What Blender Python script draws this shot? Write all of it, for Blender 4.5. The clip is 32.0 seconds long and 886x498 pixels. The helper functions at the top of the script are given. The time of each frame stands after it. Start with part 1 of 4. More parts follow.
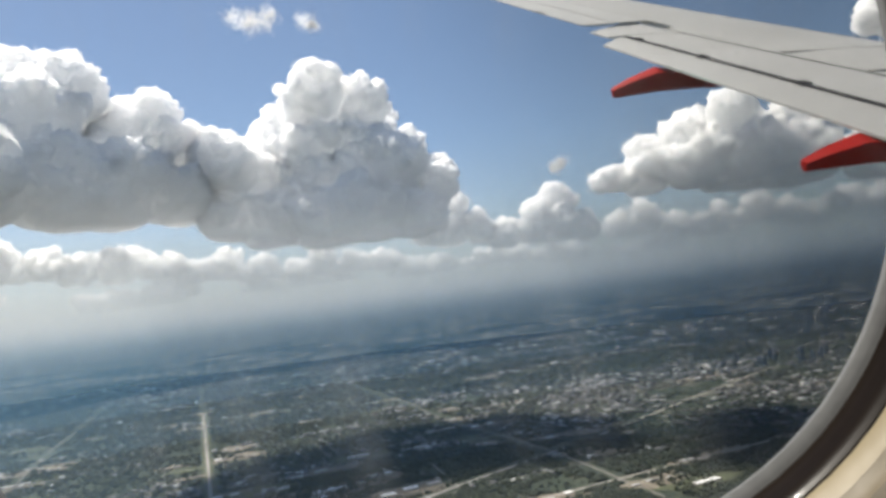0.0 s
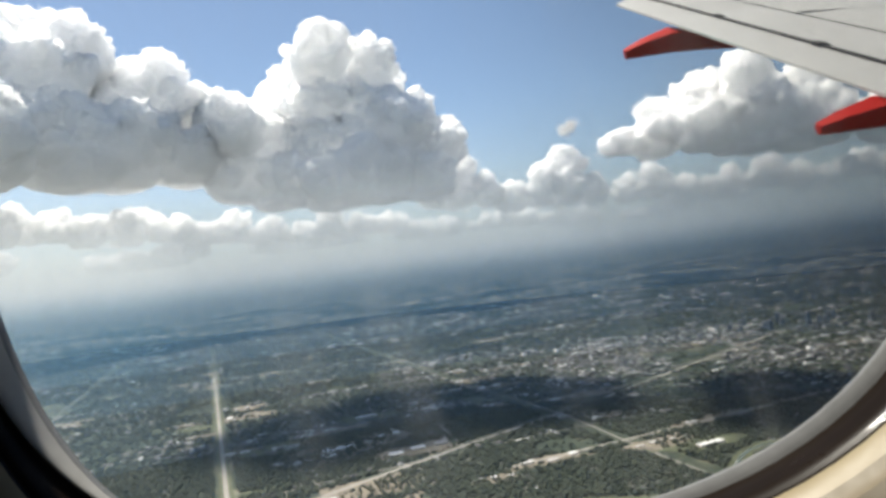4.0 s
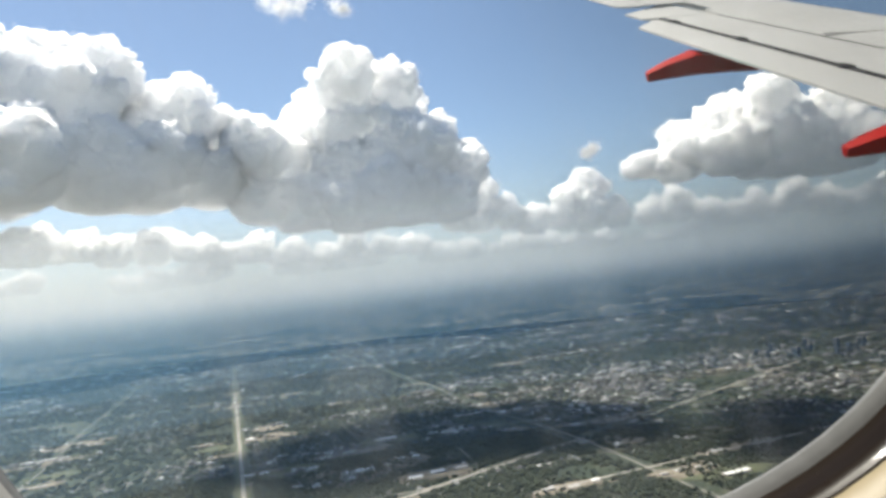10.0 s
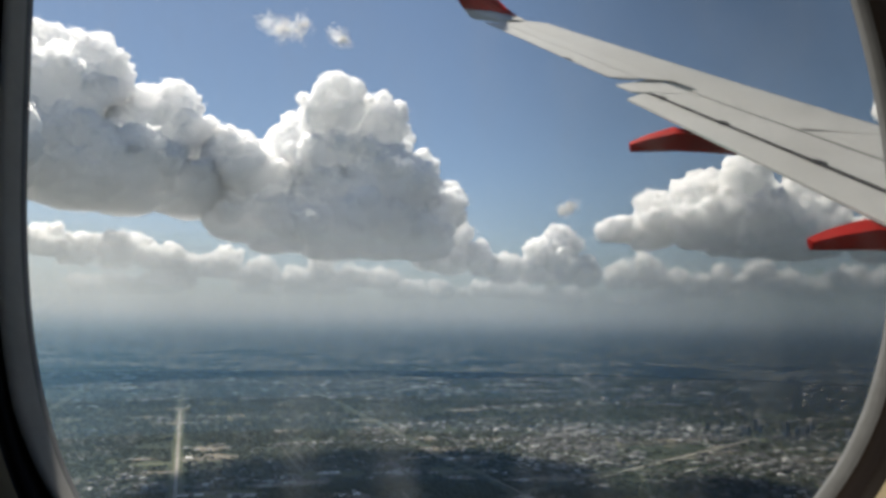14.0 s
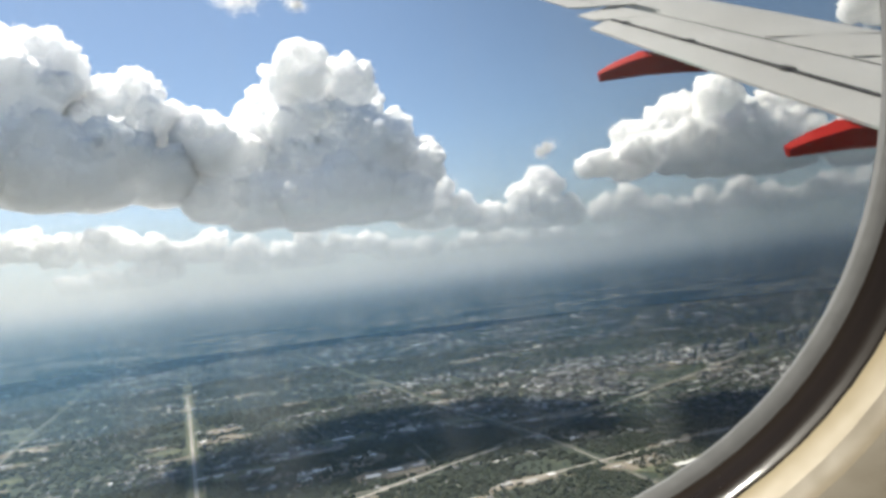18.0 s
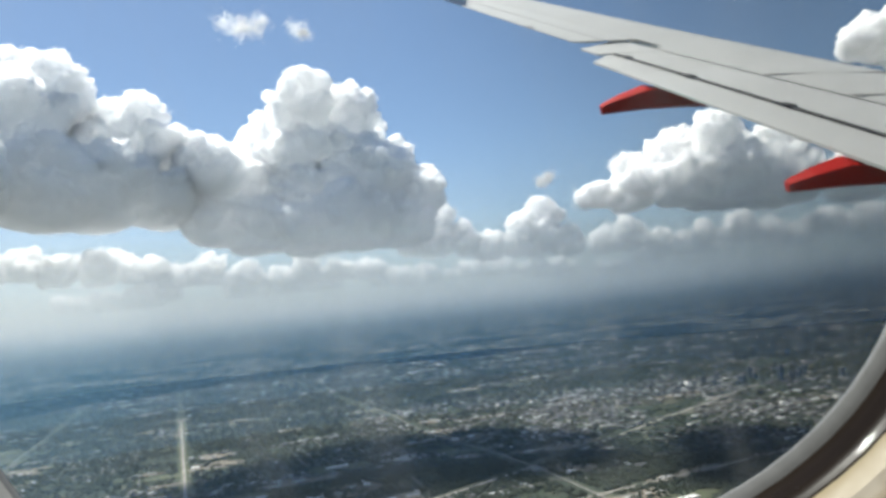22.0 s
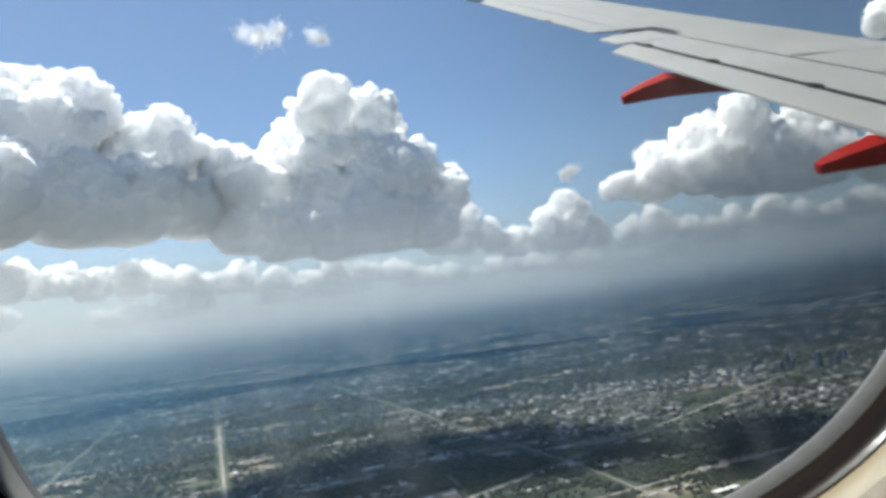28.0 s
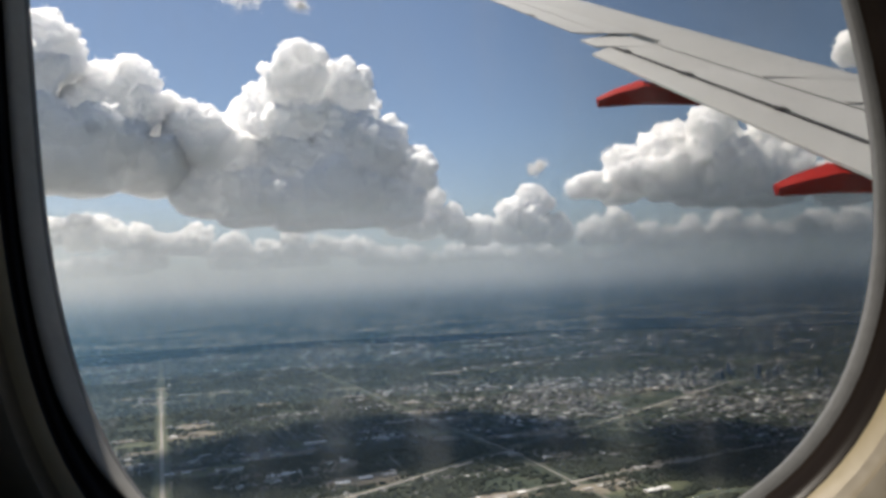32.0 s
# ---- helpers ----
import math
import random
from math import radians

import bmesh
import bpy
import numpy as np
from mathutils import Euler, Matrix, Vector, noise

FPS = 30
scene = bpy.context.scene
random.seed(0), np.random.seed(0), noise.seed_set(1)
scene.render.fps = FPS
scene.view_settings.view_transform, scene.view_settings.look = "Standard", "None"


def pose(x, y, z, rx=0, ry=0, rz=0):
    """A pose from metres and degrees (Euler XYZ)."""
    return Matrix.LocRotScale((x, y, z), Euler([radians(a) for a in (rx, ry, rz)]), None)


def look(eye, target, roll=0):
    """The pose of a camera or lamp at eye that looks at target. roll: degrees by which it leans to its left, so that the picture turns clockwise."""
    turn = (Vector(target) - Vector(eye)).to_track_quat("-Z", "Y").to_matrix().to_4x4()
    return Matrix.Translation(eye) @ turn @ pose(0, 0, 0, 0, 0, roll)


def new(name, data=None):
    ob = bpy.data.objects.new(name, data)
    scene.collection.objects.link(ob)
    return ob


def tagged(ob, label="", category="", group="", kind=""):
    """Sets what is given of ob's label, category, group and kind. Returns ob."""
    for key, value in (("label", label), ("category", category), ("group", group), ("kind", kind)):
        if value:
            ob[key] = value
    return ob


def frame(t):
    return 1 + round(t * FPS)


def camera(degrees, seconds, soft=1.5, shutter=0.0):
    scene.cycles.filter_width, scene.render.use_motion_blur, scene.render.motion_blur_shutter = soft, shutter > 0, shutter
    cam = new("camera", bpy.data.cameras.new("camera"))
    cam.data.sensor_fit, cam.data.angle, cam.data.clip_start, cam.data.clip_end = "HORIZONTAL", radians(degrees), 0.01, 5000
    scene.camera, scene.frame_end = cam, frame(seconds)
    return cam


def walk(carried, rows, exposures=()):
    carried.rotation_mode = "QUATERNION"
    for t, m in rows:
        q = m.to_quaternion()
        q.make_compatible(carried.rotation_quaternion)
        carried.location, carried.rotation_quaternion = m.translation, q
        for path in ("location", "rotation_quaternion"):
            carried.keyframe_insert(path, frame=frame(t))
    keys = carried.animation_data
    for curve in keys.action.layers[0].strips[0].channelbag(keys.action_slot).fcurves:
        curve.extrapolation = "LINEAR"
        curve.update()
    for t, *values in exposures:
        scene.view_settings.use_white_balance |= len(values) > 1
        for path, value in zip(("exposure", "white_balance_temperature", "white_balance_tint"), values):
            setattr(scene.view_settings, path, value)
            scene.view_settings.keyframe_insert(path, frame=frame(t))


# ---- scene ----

ALTITUDE = 250.0
# the airliner stands in a right-hand bank, nose a little high: its own axes (x ahead, y out of the window, z up) in the world
AIRCRAFT = Matrix(((0.98692, -0.01731, -0.16026, 0), (-0.01731, 0.97710, -0.21209, 0), (0.16026, 0.21209, 0.96402, ALTITUDE), (0, 0, 0, 1)))


def seat_pose(x, y, z, yaw, pitch, roll):
    """The pose of the camera held at the window, in the airliner's axes."""
    turn = Matrix.Rotation(radians(yaw), 4, "Z") @ Matrix.Rotation(radians(pitch), 4, "X") @ Matrix.Rotation(radians(roll), 4, "Y")
    return AIRCRAFT @ Matrix.Translation((x, y, z)) @ turn @ Matrix.Rotation(radians(90), 4, "X")


cam = camera(66.9, 32.0, soft=3.5)
PATH = [
    (0.0, 0.0342, -0.1953, -0.0942, 7.21, -6.64, 17.50),
    (0.5, 0.0243, -0.1926, -0.0877, 8.24, -6.93, 13.30),
    (1.0, 0.0346, -0.1853, -0.1021, 10.87, -7.74, 14.33),
    (1.5, 0.0282, -0.1904, -0.0965, 9.01, -6.00, 14.86),
    (2.0, 0.0379, -0.1820, -0.1022, 7.68, -11.97, 13.66),
    (2.5, 0.0245, -0.2025, -0.0998, 8.89, -11.91, 15.05),
    (4.5, 0.0236, -0.1916, -0.0940, 8.37, -8.73, 17.62),
    (5.0, 0.0369, -0.1765, -0.1075, 8.02, -8.29, 17.35),
    (5.5, 0.0258, -0.1815, -0.0977, 7.81, -7.49, 17.20),
    (6.0, 0.0279, -0.1775, -0.1098, 7.90, -9.20, 17.11),
    (6.5, 0.0198, -0.1790, -0.0966, 7.41, -9.92, 17.35),
    (7.0, 0.0302, -0.1791, -0.1074, 7.62, -9.69, 17.87),
    (7.5, 0.0204, -0.1837, -0.0896, 7.09, -9.32, 17.86),
    (8.0, 0.0298, -0.1932, -0.0984, 8.69, -8.32, 18.48),
    (8.5, 0.0222, -0.1929, -0.0989, 8.13, -7.26, 17.91),
    (9.0, 0.0307, -0.1810, -0.1083, 8.95, -7.03, 17.41),
    (9.5, 0.0294, -0.1951, -0.1043, 9.50, -6.64, 17.17),
    (10.0, 0.0327, -0.1808, -0.1059, 9.98, -7.08, 17.22),
    (10.5, 0.0271, -0.1986, -0.1014, 9.42, -7.01, 16.81),
    (11.0, 0.0338, -0.1939, -0.1012, 7.63, -7.52, 17.69),
    (11.5, 0.0257, -0.1955, -0.0979, 9.51, -6.70, 18.54),
    (12.0, 0.0277, -0.1843, -0.1068, 9.09, -6.46, 18.40),
    (12.5, 0.0267, -0.1729, -0.1450, 11.21, -10.38, 25.81),
    (13.0, 0.0438, -0.1697, -0.1190, 6.80, -5.50, 20.92),
    (13.5, 0.0284, -0.2143, -0.0996, 5.65, -6.57, 14.91),
    (14.0, 0.0265, -0.2200, -0.0745, 6.74, -4.35, 9.80),
    (14.5, 0.0213, -0.2080, -0.0941, 10.46, -9.37, 18.38),
    (15.0, 0.0257, -0.2010, -0.1079, 8.02, -8.56, 20.31),
    (15.5, 0.0237, -0.2060, -0.1153, 7.32, -10.39, 22.59),
    (17.5, 0.0282, -0.1944, -0.1018, 6.13, -8.79, 16.71),
    (18.0, 0.0423, -0.1735, -0.1097, 6.46, -8.33, 17.04),
    (18.5, 0.0341, -0.1929, -0.0994, 6.40, -8.11, 15.79),
    (19.0, 0.0316, -0.1870, -0.0986, 8.69, -8.69, 17.63),
    (19.5, 0.0249, -0.2033, -0.0888, 7.02, -8.47, 18.08),
    (20.0, 0.0225, -0.2095, -0.0868, 6.17, -7.18, 17.09),
    (20.5, 0.0166, -0.2095, -0.0840, 5.61, -6.90, 14.97),
    (21.0, 0.0177, -0.2078, -0.0918, 5.20, -6.18, 15.06),
    (21.5, 0.0202, -0.2030, -0.0877, 6.77, -6.61, 17.36),
    (22.0, 0.0233, -0.1942, -0.1000, 5.72, -6.07, 15.82),
    (22.5, 0.0206, -0.1989, -0.0939, 6.27, -6.89, 16.72),
    (23.0, 0.0160, -0.1968, -0.1031, 6.47, -7.67, 19.40),
    (23.5, 0.0213, -0.2032, -0.0946, 4.66, -4.60, 18.20),
    (24.0, 0.0240, -0.1935, -0.0999, 5.65, -5.91, 17.53),
    (24.5, 0.0186, -0.1995, -0.0855, 6.72, -6.77, 18.21),
    (25.0, 0.0241, -0.2107, -0.0885, 5.25, -5.18, 15.63),
    (25.5, 0.0412, -0.1709, -0.1131, 4.02, -7.17, 15.93),
    (27.5, 0.0293, -0.1912, -0.1012, 9.00, -4.83, 19.54),
    (28.0, 0.0272, -0.1936, -0.1012, 7.91, -5.52, 18.48),
    (28.5, 0.0252, -0.2049, -0.0890, 6.79, -4.70, 16.14),
    (29.0, 0.0291, -0.2052, -0.0849, 6.48, -6.22, 14.64),
    (29.5, 0.0242, -0.2155, -0.0745, 6.09, -6.72, 12.26),
    (30.0, 0.0242, -0.2151, -0.0761, 5.56, -8.12, 11.97),
    (30.5, 0.0162, -0.2137, -0.0618, 5.58, -7.70, 11.63),
    (31.0, 0.0238, -0.2203, -0.0634, 5.79, -6.75, 11.86),
    (31.5, 0.0157, -0.2242, -0.0632, 3.69, -7.98, 12.56),
    (32.0, 0.0154, -0.2313, -0.0689, 5.10, -7.75, 12.77),
]
walk(cam, [(t, seat_pose(*row)) for t, *row in PATH], exposures=[(0.0, 0.72, 6670, 9), (2.0, 0.82, 6670, 9), (5.0, 0.96, 6720, 7), (12.0, 1.05, 6720, 7), (13.0, 0.83, 6720, 7), (14.0, 0.49, 6820, 8), (15.0, 1.12, 6870, 8), (16.0, 1.14, 6870, 8), (18.0, 1.02, 6720, 7), (19.0, 1.00, 6510, 6), (21.0, 0.90, 6360, 5), (24.0, 0.84, 6260, 5), (28.0, 0.78, 6200, 5), (30.0, 0.52, 6650, 9), (32.0, 0.52, 6850, 11)])

# ---- light ----
SUN_AZ, SUN_EL = -59.0, 60.0
sun_way = Vector((math.sin(radians(SUN_AZ)) * math.cos(radians(SUN_EL)), math.cos(radians(SUN_AZ)) * math.cos(radians(SUN_EL)), math.sin(radians(SUN_EL))))
world = bpy.data.worlds.new("sky")
scene.world = world
world.use_nodes = True
sky = world.node_tree.nodes.new("ShaderNodeTexSky")
sky.sky_type, sky.sun_disc = "NISHITA", False
sky.sun_elevation, sky.sun_rotation = radians(SUN_EL), radians(SUN_AZ)
sky.altitude, sky.air_density, sky.dust_density, sky.ozone_density = 600, 1.0, 0.5, 1.5
world.node_tree.links.new(sky.outputs[0], world.node_tree.nodes["Background"].inputs[0])
world.node_tree.nodes["Background"].inputs[1].default_value = 0.074
sun = new("sun", bpy.data.lights.new("sun", "SUN"))
sun.data.energy, sun.data.angle, sun.data.color = 5.0, radians(2.0), (1.0, 0.95, 0.87)
sun.matrix_world = look(sun_way * 2000, (0, 0, 0))


# ---- materials ----
class Nodes:
    """A small builder of node materials."""

    def __init__(self, name):
        self.mat = bpy.data.materials.new(name)
        self.mat.use_nodes = True
        self.tree = self.mat.node_tree
        self.tree.nodes.clear()
        self.out = self.add("ShaderNodeOutputMaterial")

    def add(self, kind, ins=(), **props):
        n = self.tree.nodes.new(kind)
        for k, v in props.items():
            setattr(n, k, v)
        for k, v in dict(ins).items():
            if hasattr(v, "is_output"):
                self.tree.links.new(v, n.inputs[k])
            else:
                n.inputs[k].default_value = v
        return n

    def surface(self, shader):
        self.tree.links.new(shader.outputs[0], self.out.inputs["Surface"])
        return self.mat

    def coords(self):
        return self.add("ShaderNodeTexCoord").outputs["Object"]

    def place(self):
        return self.add("ShaderNodeNewGeometry").outputs["Position"]

    def noise(self, vec, scale, detail=4.0, rough=0.55):
        return self.add("ShaderNodeTexNoise", {"Vector": vec, "Scale": scale, "Detail": detail, "Roughness": rough}).outputs["Fac"]

    def ramp(self, fac, *stops):
        r = self.add("ShaderNodeValToRGB", {"Fac": fac})
        e = r.color_ramp.elements
        while len(e) < len(stops):
            e.new(0.5)
        for el, (p, c) in zip(e, stops):
            el.position, el.color = p, (c, c, c, 1) if isinstance(c, (int, float)) else (*c, 1)
        return r.outputs["Color"]

    def math(self, op, a, b=0.0, clamp=False):
        n = self.add("ShaderNodeMath", {0: a, 1: b}, operation=op)
        n.use_clamp = clamp
        return n.outputs[0]

    def mix(self, fac, a, b, blend="MIX"):
        n = self.add("ShaderNodeMix", {0: fac, 6: a if hasattr(a, "is_output") else (*a, 1), 7: b if hasattr(b, "is_output") else (*b, 1)}, data_type="RGBA", blend_type=blend)
        return n.outputs[2]

    def stretch(self, vec, sx, sy, sz, turn=0.0):
        return self.add("ShaderNodeMapping", {"Vector": vec, "Scale": (sx, sy, sz), "Rotation": (0, 0, turn)}).outputs[0]

    def bump(self, height, strength=0.3, distance=0.01):
        return self.add("ShaderNodeBump", {"Height": height, "Strength": strength, "Distance": distance}).outputs[0]

    def principled(self, color, rough=0.6, metal=0.0, normal=None, **more):
        ins = {"Base Color": color if hasattr(color, "is_output") else (*color, 1), "Roughness": rough, "Metallic": metal}
        if normal is not None:
            ins["Normal"] = normal
        ins.update(more)
        return self.add("ShaderNodeBsdfPrincipled", ins)


def paint(name, color, rough=0.5, wear=0.12, scale=8.0, streak=(1, 1, 1), bump=0.1, metal=0.0, relief=0.0003):
    """Paint or plastic: two scales of mottling, slight relief."""
    n = Nodes(name)
    v = n.stretch(n.coords(), *streak)
    big, fine = n.noise(v, scale, 3), n.noise(n.coords(), scale * 14, 4)
    f = n.math("ADD", n.math("MULTIPLY", big, 0.7), n.math("MULTIPLY", fine, 0.3))
    dark = tuple(c * (1 - wear * 2.2) for c in color)
    col = n.ramp(f, (0.3, dark), (0.62, color))
    return n.surface(n.principled(col, n.ramp(f, (0.3, min(1, rough * 1.25)), (0.7, rough * 0.85)), metal, n.bump(fine, bump, relief)))


M_WING = paint("wing_skin_grey_paint", (0.58, 0.57, 0.54), 0.5, 0.08, 0.9, (0.25, 1.0, 1.0), 0.06)
M_WING_DARK = paint("wing_seal_black", (0.035, 0.035, 0.04), 0.7, 0.2, 6.0)
M_LEAD = paint("bare_metal_leading_edge", (0.66, 0.67, 0.68), 0.25, 0.1, 2.0, metal=0.7)
M_RED = paint("red_fairing_paint", (0.44, 0.008, 0.004), 0.6, 0.16, 2.4, (0.4, 1, 1), 0.05)
M_RED.node_tree.nodes["Principled BSDF"].inputs["Specular IOR Level"].default_value = 0.15
M_SEAL = paint("pale_grey_window_seal", (0.115, 0.118, 0.122), 0.85, 0.14, 25.0, bump=0.2)
# paler copy of the seal; its brightness stands for light on the aft side
M_SEAL_LIT = paint("pale_grey_seal_lit_tone", (0.34, 0.34, 0.33), 0.7, 0.08, 25.0, bump=0.1)
M_GASKET = paint("dark_brown_rubber_gasket", (0.009, 0.006, 0.004), 0.3, 0.2, 30.0, bump=0.02)
M_GASKET.node_tree.nodes["Principled BSDF"].inputs["Specular IOR Level"].default_value = 0.04
M_GASKET.node_tree.nodes["Principled BSDF"].inputs["Coat Weight"].default_value = 0.03
M_GASKET.node_tree.nodes["Principled BSDF"].inputs["Coat Roughness"].default_value = 0.06
M_JOINT = paint("shaded_brown_joint", (0.055, 0.042, 0.028), 0.8, 0.2, 30.0)
# lip, bezel and sidewall: the cabin's shade is put into these darkened colours
M_LIP = paint("shaded_cream_lip", (0.140, 0.104, 0.040), 0.5, 0.06, 30.0, bump=0.1)
M_BEZEL = paint("shaded_tan_bezel", (0.085, 0.060, 0.021), 0.55, 0.12, 22.0, bump=0.15)
M_PANEL = paint("shaded_cream_sidewall", (0.062, 0.046, 0.020), 0.65, 0.14, 12.0, bump=0.3)
M_CABIN = paint("dim_cabin_lining", (0.30, 0.27, 0.23), 0.8, 0.15, 3.0)


def make_pane():
    n = Nodes("scratched_acrylic_pane")
    v = n.coords()
    streaks = n.ramp(n.noise(n.stretch(v, 60, 60, 3.0), 1.0, 5), (0.50, 0.0), (0.80, 1.0))
    smear = n.ramp(n.noise(v, 9.0, 3), (0.35, 0.0), (0.75, 1.0))
    dirt = n.math("ADD", n.math("MULTIPLY", streaks, 0.055), n.math("ADD", n.math("MULTIPLY", smear, 0.016), 0.003))
    # fore side darkened: grime on the pane, with dimmer light there painted in
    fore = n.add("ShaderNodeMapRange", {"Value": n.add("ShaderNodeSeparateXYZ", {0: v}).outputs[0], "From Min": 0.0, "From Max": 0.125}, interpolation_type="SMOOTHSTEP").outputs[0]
    grime_and_dimming = n.math("MULTIPLY", fore, n.ramp(n.noise(v, 14.0, 4), (0.25, 0.7), (0.7, 1.0)))
    clear = n.add("ShaderNodeBsdfTransparent", {"Color": n.mix(grime_and_dimming, (0.98, 0.98, 0.98), (0.66, 0.66, 0.65))})
    film = n.add("ShaderNodeBsdfTranslucent", {"Color": (0.9, 0.88, 0.84, 1)})
    gloss = n.add("ShaderNodeBsdfGlossy", {"Color": (1, 1, 1, 1), "Roughness": 0.02})
    a = n.add("ShaderNodeMixShader", {0: dirt, 1: clear.outputs[0], 2: film.outputs[0]})
    b = n.add("ShaderNodeMixShader", {0: 0.015, 1: a.outputs[0], 2: gloss.outputs[0]})
    return n.surface(b)


def make_cloud():
    """Cloud droplets: light wanders through the body and leaves it softly."""
    n = Nodes("cumulus_white")
    v = n.place()
    puff, fluff = n.noise(v, 0.014, 6, 0.62), n.noise(v, 0.05, 6, 0.68)
    h = n.math("ADD", n.math("MULTIPLY", puff, 0.6), n.math("MULTIPLY", fluff, 0.4))
    nm = n.bump(h, 0.5, 24.0)
    return n.surface(n.principled((0.99, 0.99, 0.99), 1.0, 0, nm, **{"Subsurface Weight": 1.0, "Subsurface Radius": (1.0, 1.0, 1.0), "Subsurface Scale": 520.0, "Specular IOR Level": 0.0}))


def make_veil(reach, strength, top):
    """A curtain painted as summer haze: thin at the ground it stands on, thickest about the flying height, gone above
    it.
    """
    n = Nodes("painted_summer_haze")
    p = n.place()
    sep = n.add("ShaderNodeSeparateXYZ", {0: p})
    z = sep.outputs[2]
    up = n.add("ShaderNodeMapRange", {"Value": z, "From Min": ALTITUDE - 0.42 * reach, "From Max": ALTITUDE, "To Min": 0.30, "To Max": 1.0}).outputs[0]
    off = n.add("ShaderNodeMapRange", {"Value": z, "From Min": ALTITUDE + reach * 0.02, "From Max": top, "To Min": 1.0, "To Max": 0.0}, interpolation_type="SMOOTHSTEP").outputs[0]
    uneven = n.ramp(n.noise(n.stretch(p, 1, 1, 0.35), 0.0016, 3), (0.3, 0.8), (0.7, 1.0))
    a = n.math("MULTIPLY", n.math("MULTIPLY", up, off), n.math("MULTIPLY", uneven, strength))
    # scattered light put into the colour: whiter up high, brighter towards the sun
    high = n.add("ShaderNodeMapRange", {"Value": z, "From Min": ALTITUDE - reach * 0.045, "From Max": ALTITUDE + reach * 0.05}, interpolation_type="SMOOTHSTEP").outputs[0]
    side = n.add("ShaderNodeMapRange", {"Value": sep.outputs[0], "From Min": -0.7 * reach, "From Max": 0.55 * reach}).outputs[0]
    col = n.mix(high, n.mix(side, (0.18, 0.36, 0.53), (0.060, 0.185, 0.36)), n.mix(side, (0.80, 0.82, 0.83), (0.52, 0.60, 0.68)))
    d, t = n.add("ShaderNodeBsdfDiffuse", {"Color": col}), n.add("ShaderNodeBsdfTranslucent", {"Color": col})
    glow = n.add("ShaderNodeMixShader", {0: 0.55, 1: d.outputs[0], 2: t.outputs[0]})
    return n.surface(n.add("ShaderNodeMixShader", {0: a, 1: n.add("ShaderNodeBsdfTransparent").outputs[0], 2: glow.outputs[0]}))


def make_distance():
    """A glowing surface painted with hazy land out to the skyline, and the bright haze over it that dissolves into the
    sky.
    """
    n = Nodes("painted_hazy_distance")
    p = n.place()
    sep = n.add("ShaderNodeSeparateXYZ", {0: p})
    z = sep.outputs[2]
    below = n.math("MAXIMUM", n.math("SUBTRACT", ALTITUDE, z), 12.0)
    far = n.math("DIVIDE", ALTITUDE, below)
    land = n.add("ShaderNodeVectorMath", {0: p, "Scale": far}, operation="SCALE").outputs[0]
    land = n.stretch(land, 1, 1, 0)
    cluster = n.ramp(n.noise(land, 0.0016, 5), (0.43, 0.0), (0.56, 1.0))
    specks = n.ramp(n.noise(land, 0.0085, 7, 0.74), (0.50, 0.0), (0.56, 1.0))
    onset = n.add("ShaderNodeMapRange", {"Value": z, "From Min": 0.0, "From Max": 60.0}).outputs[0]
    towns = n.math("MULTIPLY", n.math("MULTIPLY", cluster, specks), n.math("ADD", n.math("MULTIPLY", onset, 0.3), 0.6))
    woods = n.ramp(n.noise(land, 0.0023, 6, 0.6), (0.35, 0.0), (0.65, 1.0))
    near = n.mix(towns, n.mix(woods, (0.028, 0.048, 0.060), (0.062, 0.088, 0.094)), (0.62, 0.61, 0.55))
    # haze painted in: land pales towards the skyline, mist brighter on the sun's side
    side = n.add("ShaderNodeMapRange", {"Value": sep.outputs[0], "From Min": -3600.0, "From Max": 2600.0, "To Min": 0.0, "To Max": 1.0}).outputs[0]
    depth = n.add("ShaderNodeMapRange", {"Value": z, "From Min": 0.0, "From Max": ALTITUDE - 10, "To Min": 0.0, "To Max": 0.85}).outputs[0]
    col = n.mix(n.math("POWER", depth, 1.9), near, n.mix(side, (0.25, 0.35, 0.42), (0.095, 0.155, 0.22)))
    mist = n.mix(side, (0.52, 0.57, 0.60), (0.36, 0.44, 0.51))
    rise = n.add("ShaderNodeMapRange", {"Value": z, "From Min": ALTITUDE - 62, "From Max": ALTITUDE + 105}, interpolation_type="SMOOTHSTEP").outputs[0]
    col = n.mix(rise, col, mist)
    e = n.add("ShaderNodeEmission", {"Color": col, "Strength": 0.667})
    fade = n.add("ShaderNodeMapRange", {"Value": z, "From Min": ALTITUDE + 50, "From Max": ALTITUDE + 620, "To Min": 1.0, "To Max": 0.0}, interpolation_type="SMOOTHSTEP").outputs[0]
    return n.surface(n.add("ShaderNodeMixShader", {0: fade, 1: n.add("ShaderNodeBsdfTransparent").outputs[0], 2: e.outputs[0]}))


def make_ground():
    n = Nodes("wooded_plain")
    p = n.place()
    big, mid, fine = n.noise(p, 0.0035, 5), n.noise(p, 0.022, 6), n.noise(p, 0.2, 4)
    grass = n.ramp(mid, (0.35, (0.016, 0.026, 0.014)), (0.60, (0.026, 0.037, 0.018)), (0.80, (0.09, 0.085, 0.045)))
    bare = n.ramp(fine, (0.3, (0.15, 0.13, 0.09)), (0.7, (0.26, 0.23, 0.17)))
    col = n.mix(n.ramp(n.math("MULTIPLY", big, mid), (0.30, 0.0), (0.40, 0.75)), grass, bare)
    return n.surface(n.principled(col, 0.95, 0, n.bump(fine, 0.4, 1.0)))


